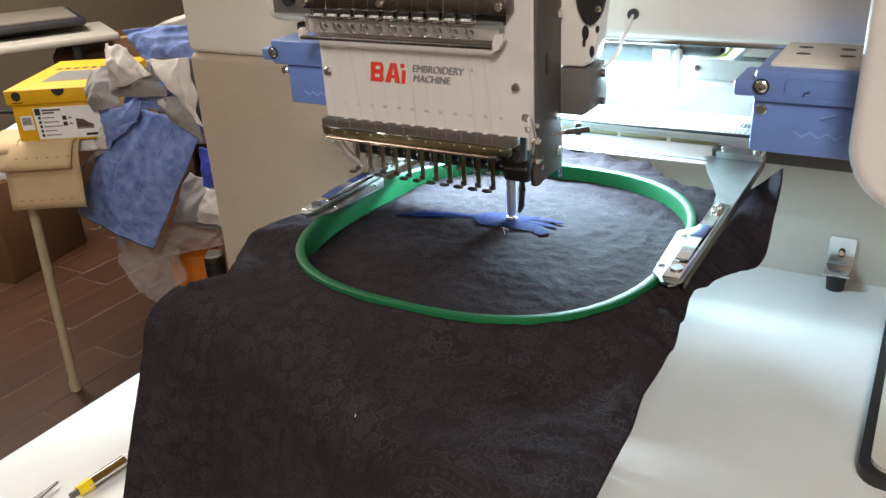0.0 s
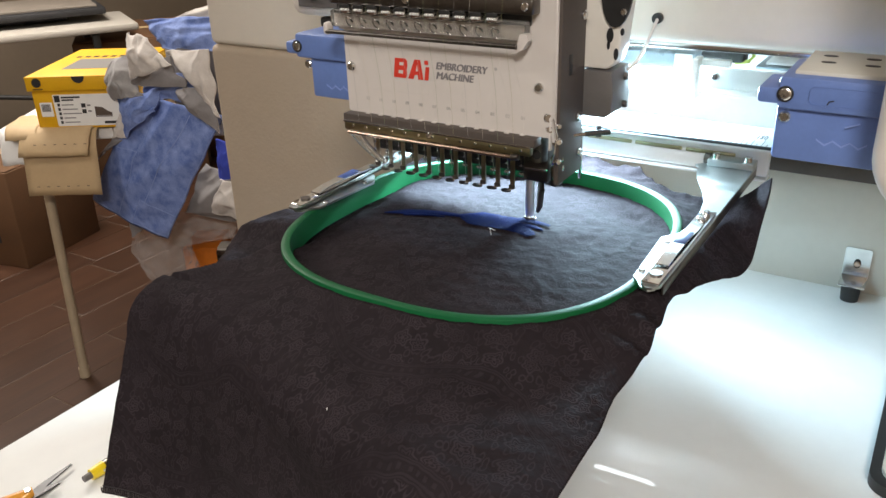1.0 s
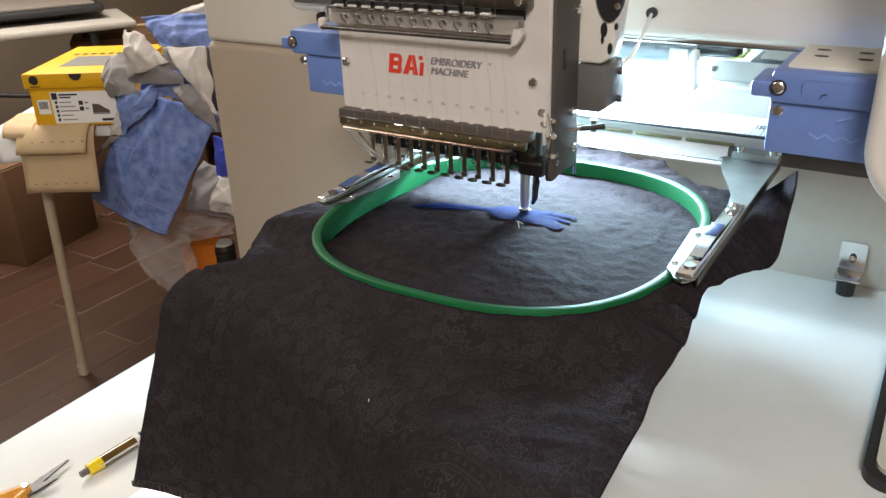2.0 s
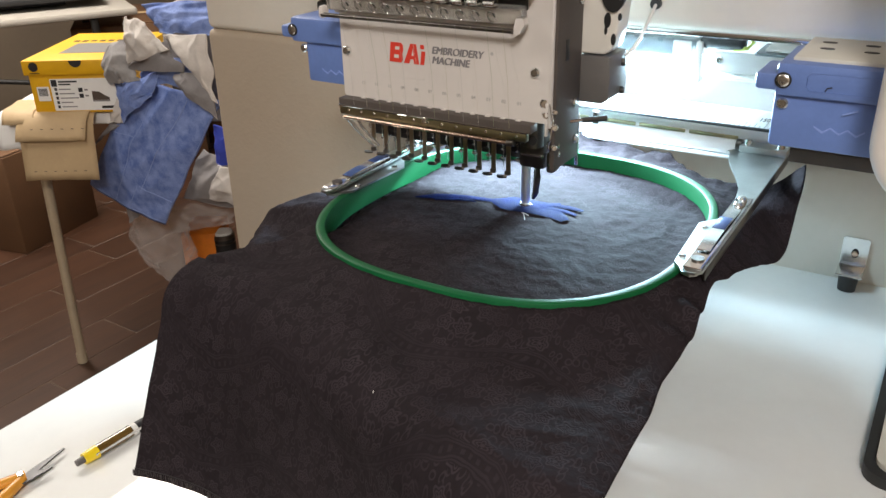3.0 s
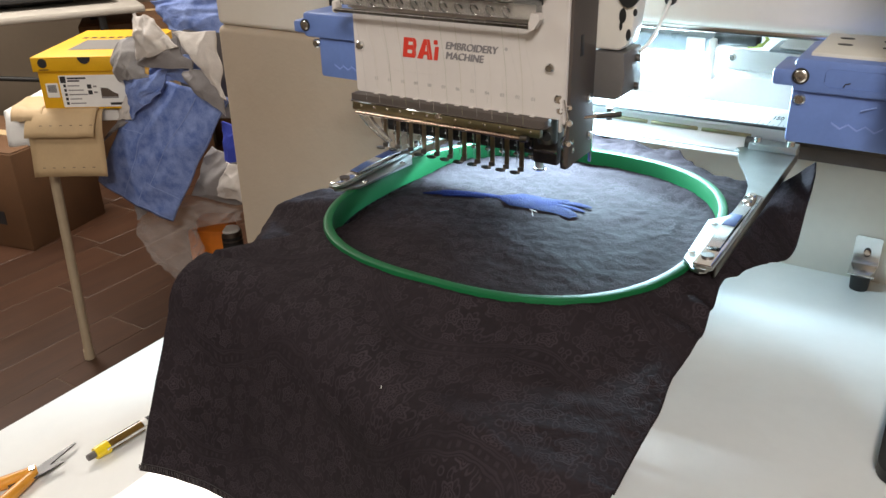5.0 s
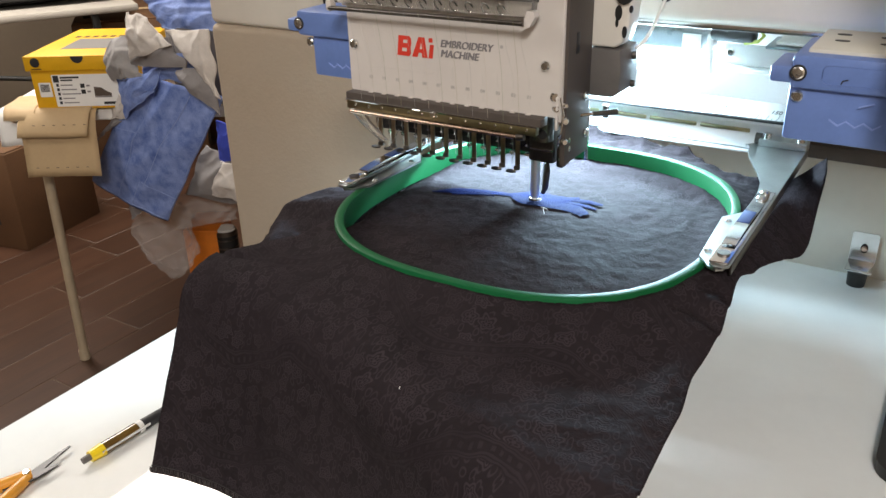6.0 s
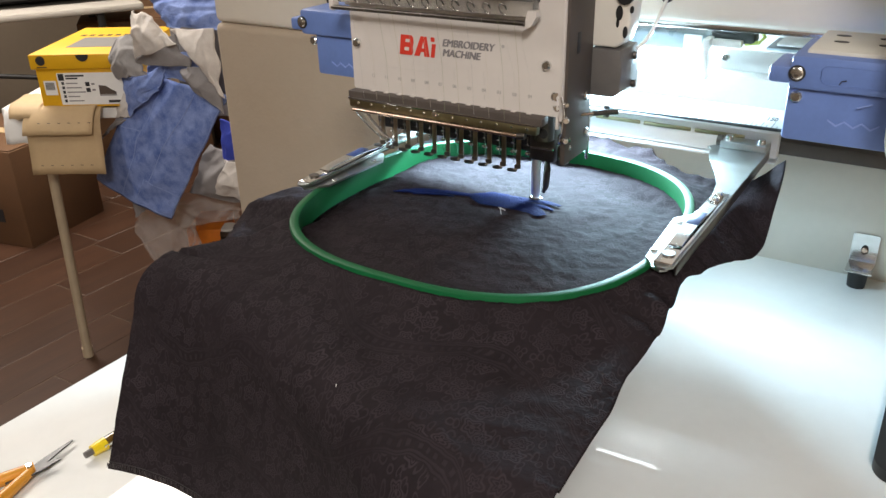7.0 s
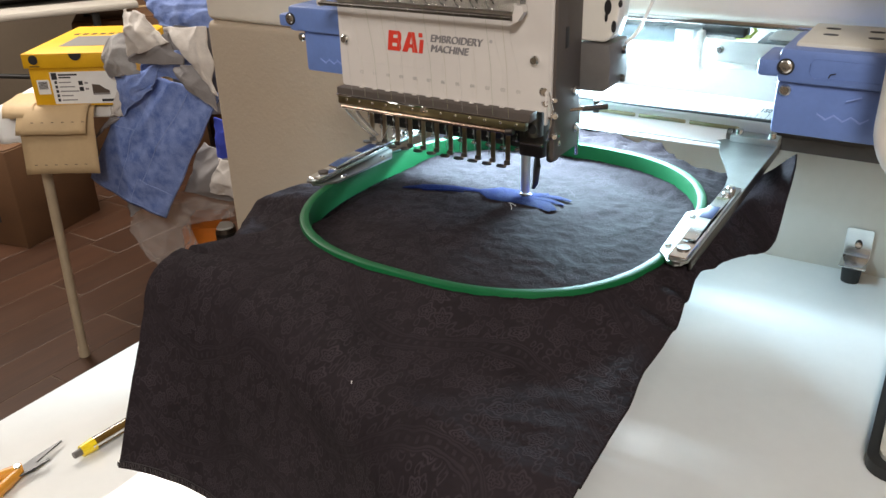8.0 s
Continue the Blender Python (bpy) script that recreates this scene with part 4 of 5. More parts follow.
def figured_cloth(name, ground, figure):
    """A woven paisley: five-petalled rosettes, small leaves and curved bands of dots, a tone lighter than the ground."""
    m = material(name, ground, 0.78, vary=0.25, scale=18, spec=0.03)
    k = Nodes(m)
    b = m.node_tree.nodes["Principled BSDF"]
    old = b.inputs["Base Color"].links[0].from_socket
    uv = k.add("TexCoord", {}, "UV")
    warp = k.add("TexNoise", {"Vector": uv, "Scale": 30.0, "Detail": 2.0}, "Color", dims=2)
    place = k.add("VectorMath", {0: warp, 1: (0.014, 0.014, 0.0), 2: uv}, operation="MULTIPLY_ADD")
    # rosettes
    near = k.add("TexVoronoi", {"Vector": place, "Scale": 56.0, "Randomness": 0.8}, "Distance", dims=2)
    cell = near.node.outputs["Position"]
    away = k.add("VectorMath", {0: place, 1: cell}, operation="SUBTRACT")
    apart = k.add("SeparateXYZ", {0: away})
    turn = k.math("ARCTAN2", apart.node.outputs["Y"], apart.node.outputs["X"])
    petals = k.math("SINE", k.math("ADD", k.math("MULTIPLY", turn, 5.0), k.math("MULTIPLY", k.add("SeparateXYZ", {0: cell}), 300.0)))
    rim = k.math("SUBTRACT", near, k.math("MULTIPLY", petals, 0.055))
    rose = k.math("MAXIMUM", k.line(rim, 0.30, 0.055), k.math("MAXIMUM", k.line(rim, 0.17, 0.045), k.step(near, 0.09, 0.06)))
    # leaves between them
    long = k.add("VectorMath", {0: place, 1: (1.0, 0.55, 1.0)}, operation="MULTIPLY")
    leaf = k.add("TexVoronoi", {"Vector": long, "Scale": 170.0, "Randomness": 1.0}, "Distance", dims=2)
    leaves = k.math("MULTIPLY", k.line(leaf, 0.30, 0.10), k.step(near, 0.36, 0.44))
    # bands with a row of dots
    both = k.add("SeparateXYZ", {0: place})
    u, v = both.node.outputs["X"], both.node.outputs["Y"]
    swing = k.math("MULTIPLY", k.math("SINE", k.math("MULTIPLY", u, 34.0)), 0.021)
    along = k.math("ADD", v, k.math("ADD", swing, k.math("MULTIPLY", u, 0.22)))
    lane = k.math("ABSOLUTE", k.math("SUBTRACT", k.math("FRACT", k.math("MULTIPLY", along, 10.5)), 0.5))
    dots = k.math("MULTIPLY", k.step(k.math("SINE", k.math("MULTIPLY", u, 1000.0)), 0.1, 0.6), k.step(lane, 0.026, 0.015))
    edges = k.math("MAXIMUM", k.line(lane, 0.048, 0.011), k.line(lane, 0.070, 0.008))
    inside = k.step(lane, 0.095, 0.08)
    flowers = k.math("MULTIPLY", k.math("MAXIMUM", rose, k.math("MULTIPLY", leaves, 0.8)), k.math("SUBTRACT", 1.0, inside))
    weave = k.math("MAXIMUM", flowers, k.math("MULTIPLY", k.math("MAXIMUM", dots, edges), 0.5))
    worn = k.step(k.add("TexNoise", {"Vector": uv, "Scale": 26.0, "Detail": 3.0}, "Fac", dims=2), 0.28, 0.68)
    shown = k.math("MULTIPLY", weave, k.math("ADD", 0.22, k.math("MULTIPLY", worn, 0.46)))
    tone = k.add("Mix", {"Factor": shown, "A": old, "B": (*figure, 1)}, 2, mixes=True)
    m.node_tree.links.new(tone, b.inputs["Base Color"])
    # relief: the figure stands out, the ground is crinkled
    crinkle = k.add("TexNoise", {"Vector": uv, "Scale": 210.0, "Detail": 5.0}, "Fac", dims=2)
    large = k.add("TexNoise", {"Vector": uv, "Scale": 60.0, "Detail": 3.0}, "Fac", dims=2)
    height = k.math("ADD", k.math("MULTIPLY", weave, 0.25), k.math("ADD", crinkle, k.math("MULTIPLY", large, 1.6)))
    bump = k.add("Bump", {"Strength": 0.42, "Distance": 0.0012, "Height": height}, "Normal")
    m.node_tree.links.new(bump, b.inputs["Normal"])
    return m


def satin_material():
    m = material("blue_satin_thread", (0.0040, 0.0085, 0.052), 0.7, vary=0.25, scale=90, spec=0.03)
    nt = m.node_tree
    tc, wv, bp = nt.nodes.new("ShaderNodeTexCoord"), nt.nodes.new("ShaderNodeTexWave"), nt.nodes.new("ShaderNodeBump")
    wv.inputs["Scale"].default_value, wv.inputs["Distortion"].default_value = 420, 1.5
    wv.bands_direction = "DIAGONAL"
    nt.links.new(tc.outputs["Object"], wv.inputs["Vector"])
    nt.links.new(wv.outputs["Fac"], bp.inputs["Height"])
    bp.inputs["Strength"].default_value, bp.inputs["Distance"].default_value = 0.6, 0.0006
    nt.links.new(bp.outputs["Normal"], nt.nodes["Principled BSDF"].inputs["Normal"])
    return m


M_CLOTH = figured_cloth("navy_jacquard", (0.0192, 0.0150, 0.0167), (0.0430, 0.0340, 0.0390))
M_HEM = material("hem_thread", (0.022, 0.018, 0.019), 0.8, vary=0.2, scale=90)
M_FRAY = material("frayed_thread", (0.060, 0.052, 0.050), 0.8, vary=0.2, scale=90)
M_SATIN = satin_material()
M_SHIRT = material("mottled_blue_cotton", (0.25, 0.33, 0.61), 0.9, vary=0.2, scale=42, bump=1.0, bump_scale=55, second=(0.075, 0.130, 0.37), spec=0.2, tone=0.47)
M_GREYCOTTON = material("grey_cotton", (0.24, 0.225, 0.225), 0.85, vary=0.15, scale=25, bump=0.4, bump_scale=700)
M_WHITECOTTON = material("off_white_checked_cotton", (0.60, 0.56, 0.52), 0.85, vary=0.12, scale=60, bump=0.4, bump_scale=500)
M_GREYSLEEVE = material("pale_grey_cotton", (0.34, 0.33, 0.325), 0.85, vary=0.15, scale=25, bump=0.4, bump_scale=700)
M_SEAM = {"mottled_blue_cotton": material("pale_blue_seam", (0.24, 0.32, 0.58), 0.85, vary=0.15, scale=60)}
M_ROYAL = material("royal_blue_cotton", (0.035, 0.06, 0.42), 0.8, vary=0.2, scale=30)


# ---- on and round the machine table ----
def build_control_panel():
    c = thing("control_panel", "white plastic control panel housing with rounded corners", "control panel", (0.36, -0.04, 0.16))
    bm = bmesh.new()
    vs = prism(bm, round_rect(0.286, 0.072, 0.48, 0.42, 0.05, 10), 0.0, 0.05, UP_FACE)
    rims = [e for e in bm.edges if abs(e.verts[0].co.y - e.verts[1].co.y) < 1e-6]
    bmesh.ops.bevel(bm, geom=rims, offset=0.010, segments=4, affect="EDGES", profile=0.5)
    part("housing", bm, M_PLATE, c, "", 60)
    part("screen_bezel", made(box, (0.40, -0.0515, 0.27), (0.10, 0.004, 0.14), 0.001), M_BLACK, c)
    part("bracket", made(box, (0.40, 0.06, 0.25), (0.05, 0.14, 0.05), 0.004), M_CASE, c)


def build_side_board():
    t = thing("side_board", "beige board with a dark rubber edge lying on the table", "board", (0.45, 0.2, TABLE))
    part("rubber_edge", made(prism, round_rect(0.329, 0.026, 0.66, 0.41, 0.022), TABLE + 0.0005, TABLE + 0.012), M_BLACK, t, "dark rubber edge")
    part("board", made(prism, round_rect(0.3385, 0.0355, 0.65, 0.40, 0.018), TABLE + 0.002, TABLE + 0.0165), M_BEIGE, t, "beige laminate board")


def build_stop_bracket():
    k = thing("stop_bracket", "bright steel angle bracket with a black rubber foot", "bracket", (0.264, 0.44, -0.18))
    part("plate", made(prism, round_rect(0.2475, -0.196, 0.2795, -0.154, 0.003), -0.4475, -0.4445, UP_FACE), M_STEEL, k)
    part("shelf", made(box, (0.2635, 0.4275, -0.1945), (0.032, 0.036, 0.003), 0.001), M_STEEL, k)
    part("slot", made(prism, [(0.264 + 0.0045 * math.cos(a * 0.5236), -0.1755 + 0.0068 * math.sin(a * 0.5236)) for a in range(12)], -0.4443, -0.4438, UP_FACE), M_BLACK, k)
    screw_at((0.264, 0.4436, -0.1755), (0, -1, 0), M_COPPER, k, 0.0040, 0.003)
    part("rubber_foot", made(rod, (0.2635, 0.420, TABLE), (0.2635, 0.420, -0.196), 0.011, 0.0125, 18), M_BLACK, k)


def build_pen():
    p = thing("marker_pen", "clear-barrelled marker with yellow collar and grey button", "pen", (-0.32, -0.29, TABLE + 0.007))
    m = Matrix.Translation((-0.3095, -0.3265, TABLE + 0.0072)) @ Matrix.Rotation(radians(-4), 4, "Z")
    def along(bm, y0, y1, r0, r1=None):
        rod(bm, m @ Vector((0, y0, 0)), m @ Vector((0, y1, 0)), r0, r0 if r1 is None else r1, 18)
    part("button", made(along, 0.0, 0.009, 0.0032, 0.0036), M_GREYBOX, p)
    part("collar", made(along, 0.008, 0.022, 0.0058, 0.0068), M_YELLOWPLASTIC, p, "yellow collar")
    part("barrel", made(along, 0.022, 0.060, 0.0064), M_BROWNINK, p, "brown ink barrel")
    part("grip", made(along, 0.060, 0.13, 0.0062, 0.0045), M_INK, p)
    part("band", made(along, 0.0605, 0.066, 0.0066), M_PAPER, p)
    part("clip", made(box, (0.0055, 0.045, 0.001), (0.002, 0.055, 0.003), 0.0006, m), M_CHROME, p, "chrome pocket clip")


def build_scissors():
    s = thing("thread_snips", "small scissors with dark blades and orange handles", "scissors", (-0.345, -0.36, TABLE))
    z = TABLE + 0.004
    for i, (tip, back) in enumerate((((-0.343, -0.3165), (-0.331, -0.389)), ((-0.326, -0.341), (-0.340, -0.389)))):
        d = (Vector((*back, 0)) - Vector((*tip, 0))).normalized()
        n = Vector((-d.y, d.x, 0))
        bm = bmesh.new()
        t, b = Vector((*tip, 0)), Vector((*back, 0))
        q = [t + n * 0.0007, t - n * 0.0007, t.lerp(b, 0.4) - n * 0.0050, b - n * 0.0075, b + n * 0.0075, t.lerp(b, 0.4) + n * (0.0020 if i == 0 else 0.0050)]
        prism(bm, [(v.x, v.y) for v in q][::-1 if i else 1], z + i * 0.0018, z + 0.0016 + i * 0.0018)
        part("blade", bm, M_DARKBLADE, s, "dark coated blade")
    for pts in ([(-0.336, -0.362), (-0.345, -0.385), (-0.362, -0.42), (-0.375, -0.47), (-0.370, -0.50)], [(-0.335, -0.366), (-0.325, -0.40), (-0.322, -0.44), (-0.33, -0.49)]):
        part("handle", made(tube, [(x, y, z + 0.003) for x, y in pts], [0.0055, 0.0065, 0.0065, 0.006, 0.005], 12) if len(pts) == 5 else made(tube, [(x, y, z + 0.002) for x, y in pts], [0.005, 0.006, 0.006, 0.005], 12), M_SNIPS, s, "orange plastic handle")
    screw_at((-0.337, -0.366, z + 0.007), (0, 0, 1), M_CHROME, s, 0.0036, 0.0015)


# ---- the far side of the room ----
FAR = pose(-1.516, 0.442, -0.22, 0, 0, 32)


def far(x, y, z=0.0):
    return FAR @ Vector((x, y, z))


def far_box(bm, c, s, bevel=0.0):
    box(bm, c, s, bevel, FAR)


def build_far_table():
    t = thing("folding_table", "white folding table with slim tan metal legs", "table", far(0.35, 0.3, FLOOR + 0.22))
    part("tabletop", made(far_box, (0.36, 0.33, -0.020), (0.95, 0.62, 0.030), 0.006), M_PAPER, t)
    for top, foot in (((-0.04, 0.06), (-0.078, 0.084)), ((0.78, 0.08), (0.82, 0.09)), ((0.34, 0.58), (0.33, 0.60)), ((0.78, 0.58), (0.82, 0.60))):
        leg = part("leg", made(rod, far(*foot, FLOOR + 0.22), far(*top, -0.03), 0.0125, 0.0125, 14), M_TANPAINT, t, "tan painted tubular leg")
        part("foot_cap", made(rod, far(*foot, FLOOR + 0.22), far(foot[0] * 0.99, foot[1], FLOOR + 0.25), 0.0145, 0.0145, 14), M_TANPAINT, leg)


def build_shoe_box():
    b = thing("shoe_box", "yellow cardboard shoe box with a white printed end label", "box", far(0.11, 0.16, 0))
    part("body", made(far_box, (0.112, 0.165, 0.0485), (0.222, 0.325, 0.096), 0.0015), M_YELLOW, b)
    lid = part("lid", made(far_box, (0.112, 0.165, 0.1095), (0.236, 0.340, 0.034), 0.0015), M_YELLOW, b)
    part("lid_print", made(far_box, (0.125, 0.135, 0.1267), (0.15, 0.12, 0.0008)), M_CARDGREY, lid, "grey printed patch")
    for k in range(7):
        part("print_bar", made(far_box, (0.035 + k * 0.022, 0.225, 0.1267), (0.013, 0.016, 0.0008)), M_INK, lid)
    face = FAR @ Matrix.Translation((0, -0.0060, 0)) @ UP_FACE
    part("thumb_hole", made(prism, [(0.120 + 0.015 * math.cos(a), 0.1255 - 0.016 * math.sin(a)) for a in [k * math.pi / 10 for k in range(11)]], 0, 0.0006, face), M_INK, lid, "half-round thumb hole")
    part("mark", made(prism, [(0.021 + 0.011 * math.cos(a * 0.449), 0.1125 + 0.011 * math.sin(a * 0.449)) for a in range(1, 14)], 0, 0.0006, face), M_INK, lid)
    part("mark_line", made(prism, round_rect(0.010, 0.0965, 0.033, 0.0985, 0.0005), 0, 0.0006, face), M_INK, lid)
    front = FAR @ Matrix.Translation((0, 0.0018, 0)) @ UP_FACE
    lab = part("label", made(prism, round_rect(0.048, 0.006, 0.218, 0.082, 0.002), 0, 0.0005, front), M_PAPER, b, "white end label with small print")
    f2 = FAR @ Matrix.Translation((0, 0.0012, 0)) @ UP_FACE
    def bar(x0, z0, x1, z1, mat=M_INK):
        part("print_bar", made(prism, [(x0, z0), (x1, z0), (x1, z1), (x0, z1)], 0, 0.0004, f2), mat, lab)
    bar(0.051, 0.064, 0.064, 0.080), bar(0.068, 0.073, 0.112, 0.077), bar(0.068, 0.067, 0.096, 0.0705)
    for k in range(5):
        z = 0.054 - k * 0.0105
        bar(0.056, z, 0.062, z + 0.007), bar(0.066, z + 0.002, 0.094 + 0.008 * (k % 3), z + 0.0045, M_GREYINK)
    bar(0.112, 0.050, 0.122, 0.060), bar(0.112, 0.036, 0.122, 0.046), bar(0.126, 0.053, 0.134, 0.057, M_GREYINK), bar(0.126, 0.039, 0.134, 0.043, M_GREYINK)
    bar(0.160, 0.010, 0.205, 0.016)
    part("boot_print", made(prism, [(0.142, 0.030), (0.182, 0.030), (0.182, 0.036), (0.172, 0.041), (0.160, 0.050), (0.143, 0.052)], 0, 0.0004, f2), M_BOOT, lab, "printed brown boot")
    part("boot_sole", made(prism, [(0.142, 0.0265), (0.182, 0.0265), (0.182, 0.0295), (0.142, 0.0295)], 0, 0.0004, f2), M_GREYINK, lab)
    tag = part("code_label", made(prism, round_rect(0.014, 0.030, 0.043, 0.064, 0.002), 0, 0.0005, front), M_PAPER, b)
    for k in range(8):
        part("code_bar", made(prism, [(0.018 + k * 0.0027, 0.042), (0.0195 + k * 0.0027, 0.042), (0.0195 + k * 0.0027, 0.060), (0.018 + k * 0.0027, 0.060)], 0, 0.0004, f2), M_INK, tag)


def bent_sheet(bm, x0, x1, y_in, drop, bulge, n=14, wave=0.004, seed=0.0, zoff=0.0, out=0.0):
    """A card that lies on the table from y_in and bends down over its edge."""
    rows = []
    for j in range(n + 1):
        s = j / n
        total = y_in + drop
        d = s * total
        if d < y_in:
            y, z = y_in - d, 0.0
        else:
            a = min(1.0, (d - y_in) / 0.05) * 1.25
            y = -out - bulge * math.sin(min(a, 1.57)) - 0.015 * (d - y_in) / drop
            z = -(d - y_in) * (0.55 + 0.45 * math.sin(min(a, 1.57)))
        rows.append([bm.verts.new(far(x0 + (x1 - x0) * i / 10 + 0.01 * math.sin(s * 2 + seed), y, z + zoff + wave * noise.noise((i * 0.4, s * 3, seed)))) for i in range(11)])
    for a, b in zip(rows, rows[1:]):
        for i in range(10):
            bm.faces.new((a[i], b[i], b[i + 1], a[i + 1]))


def thick(ob, t=0.002):
    sol = ob.modifiers.new("thickness", "SOLIDIFY")
    sol.thickness, sol.offset = t, 0
    return ob


def build_cards():
    c = thing("pattern_card", "tan pattern cards bent over the table edge, with pencilled marks", "card", far(0.08, -0.02, 0))
    sheet = thick(part("card", made(bent_sheet, -0.050, 0.128, 0.14, 0.160, 0.022, 16, 0.003, 0.5, 0.0, 0.0), M_KRAFT, c))
    thick(part("upper_card", made(bent_sheet, -0.038, 0.128, 0.12, 0.060, 0.026, 16, 0.003, 1.7, 0.004, 0.004), M_KRAFT, c))
    for k in range(6):
        bm = bmesh.new()
        tube(bm, [far(-0.015 + k * 0.024, -0.0435, -0.130), far(-0.009 + k * 0.024, -0.0435, -0.1305)], 0.0008, 5)
        part("pencil_mark", bm, M_INK, c)
        bm = bmesh.new()
        tube(bm, [far(-0.005 + k * 0.024, -0.0355, -0.028), far(0.001 + k * 0.024, -0.0355, -0.0285)], 0.0008, 5)
        part("pencil_mark", bm, M_INK, c)
    w = thing("paper_sheet", "white paper sheets sticking out beneath the cards", "paper", far(-0.05, 0.0, 0))
    thick(part("sheet", made(bent_sheet, -0.088, 0.02, 0.10, 0.080, 0.012, 12, 0.004, 3.1, -0.0035, -0.006), M_PAPER, w), 0.001)
    thick(part("under_sheet", made(bent_sheet, -0.075, 0.0, 0.10, 0.030, 0.012, 12, 0.004, 4.4, 0.008, 0.004), M_KRAFT, w), 0.001)


def drape_at(corners, folds, seed, bulge, freq, u, v):
    """A place on a rumpled cloth between four corners (top left, top right, bottom right, bottom left), swelling towards -y."""
    tl, tr, br, bl = [Vector(c) for c in corners]
    out = (tr - tl).cross(bl - tl).normalized()
    if out.y > 0:
        out = -out
    p = tl.lerp(tr, u).lerp(bl.lerp(br, u), v)
    edge = 0.010 * noise.noise((u * 4 + seed, v * 4, seed))
    p += (tr - tl).normalized() * edge + (bl - tl).normalized() * 0.010 * noise.noise((u * 3, v * 3 + seed, seed + 5))
    h = 0.6 * bulge * math.sin(math.pi * u) ** 0.7 * math.sin(math.pi * min(1, v * 0.8 + 0.1))
    along = u * 0.8 + v * 0.6 + 0.25 * noise.noise((u * 2, v * 2, seed))
    h += folds * 0.7 * (1 - 2 * abs(noise.noise((along * freq * 0.8 + seed, (v - u) * 0.9, seed + 2))))
    h += folds * 0.28 * (1 - 2 * abs(noise.noise((u * freq + v * 2, v * freq * 0.8 + seed, seed + 4))))
    h += folds * 0.06 * noise.noise((u * freq * 5, v * freq * 5, seed + 9))
    return p + out * h


def drape(bm, corners, folds=0.012, seed=0.0, bulge=0.05, n=44, freq=5.0):
    rows = [[bm.verts.new(drape_at(corners, folds, seed, bulge, freq, i / n, j / n)) for i in range(n + 1)] for j in range(n + 1)]
    for a, b in zip(rows, rows[1:]):
        for i in range(n):
            bm.faces.new((a[i], b[i], b[i + 1], a[i + 1]))


def cloth_piece(name, label, corners, mat, seed, folds=0.014, bulge=0.05, freq=5.0, seams=()):
    folds, freq = folds * 0.55, freq * 0.6
    c = thing(name, label, "cloth", (Vector(corners[2]) + Vector(corners[3])) / 2, "pile of cloth")
    ob = thick(part("panel", made(drape, corners, folds, seed, bulge, 44, freq), mat, c, "", 180), 0.003)
    toward = Vector((0.75, -0.62, 0.2)) * 0.0022
    for u0, v0, u1, v1 in ((0.012, 0.985, 0.988, 0.985), (0.988, 0.02, 0.988, 0.985)) + tuple(seams):
        pts = [drape_at(corners, folds, seed, bulge, freq, u0 + (u1 - u0) * k / 30, v0 + (v1 - v0) * k / 30) + toward for k in range(31)]
        part("seam", made(tube, pts, 0.0011, 5), M_SEAM.get(mat.name, mat), c)
    return c


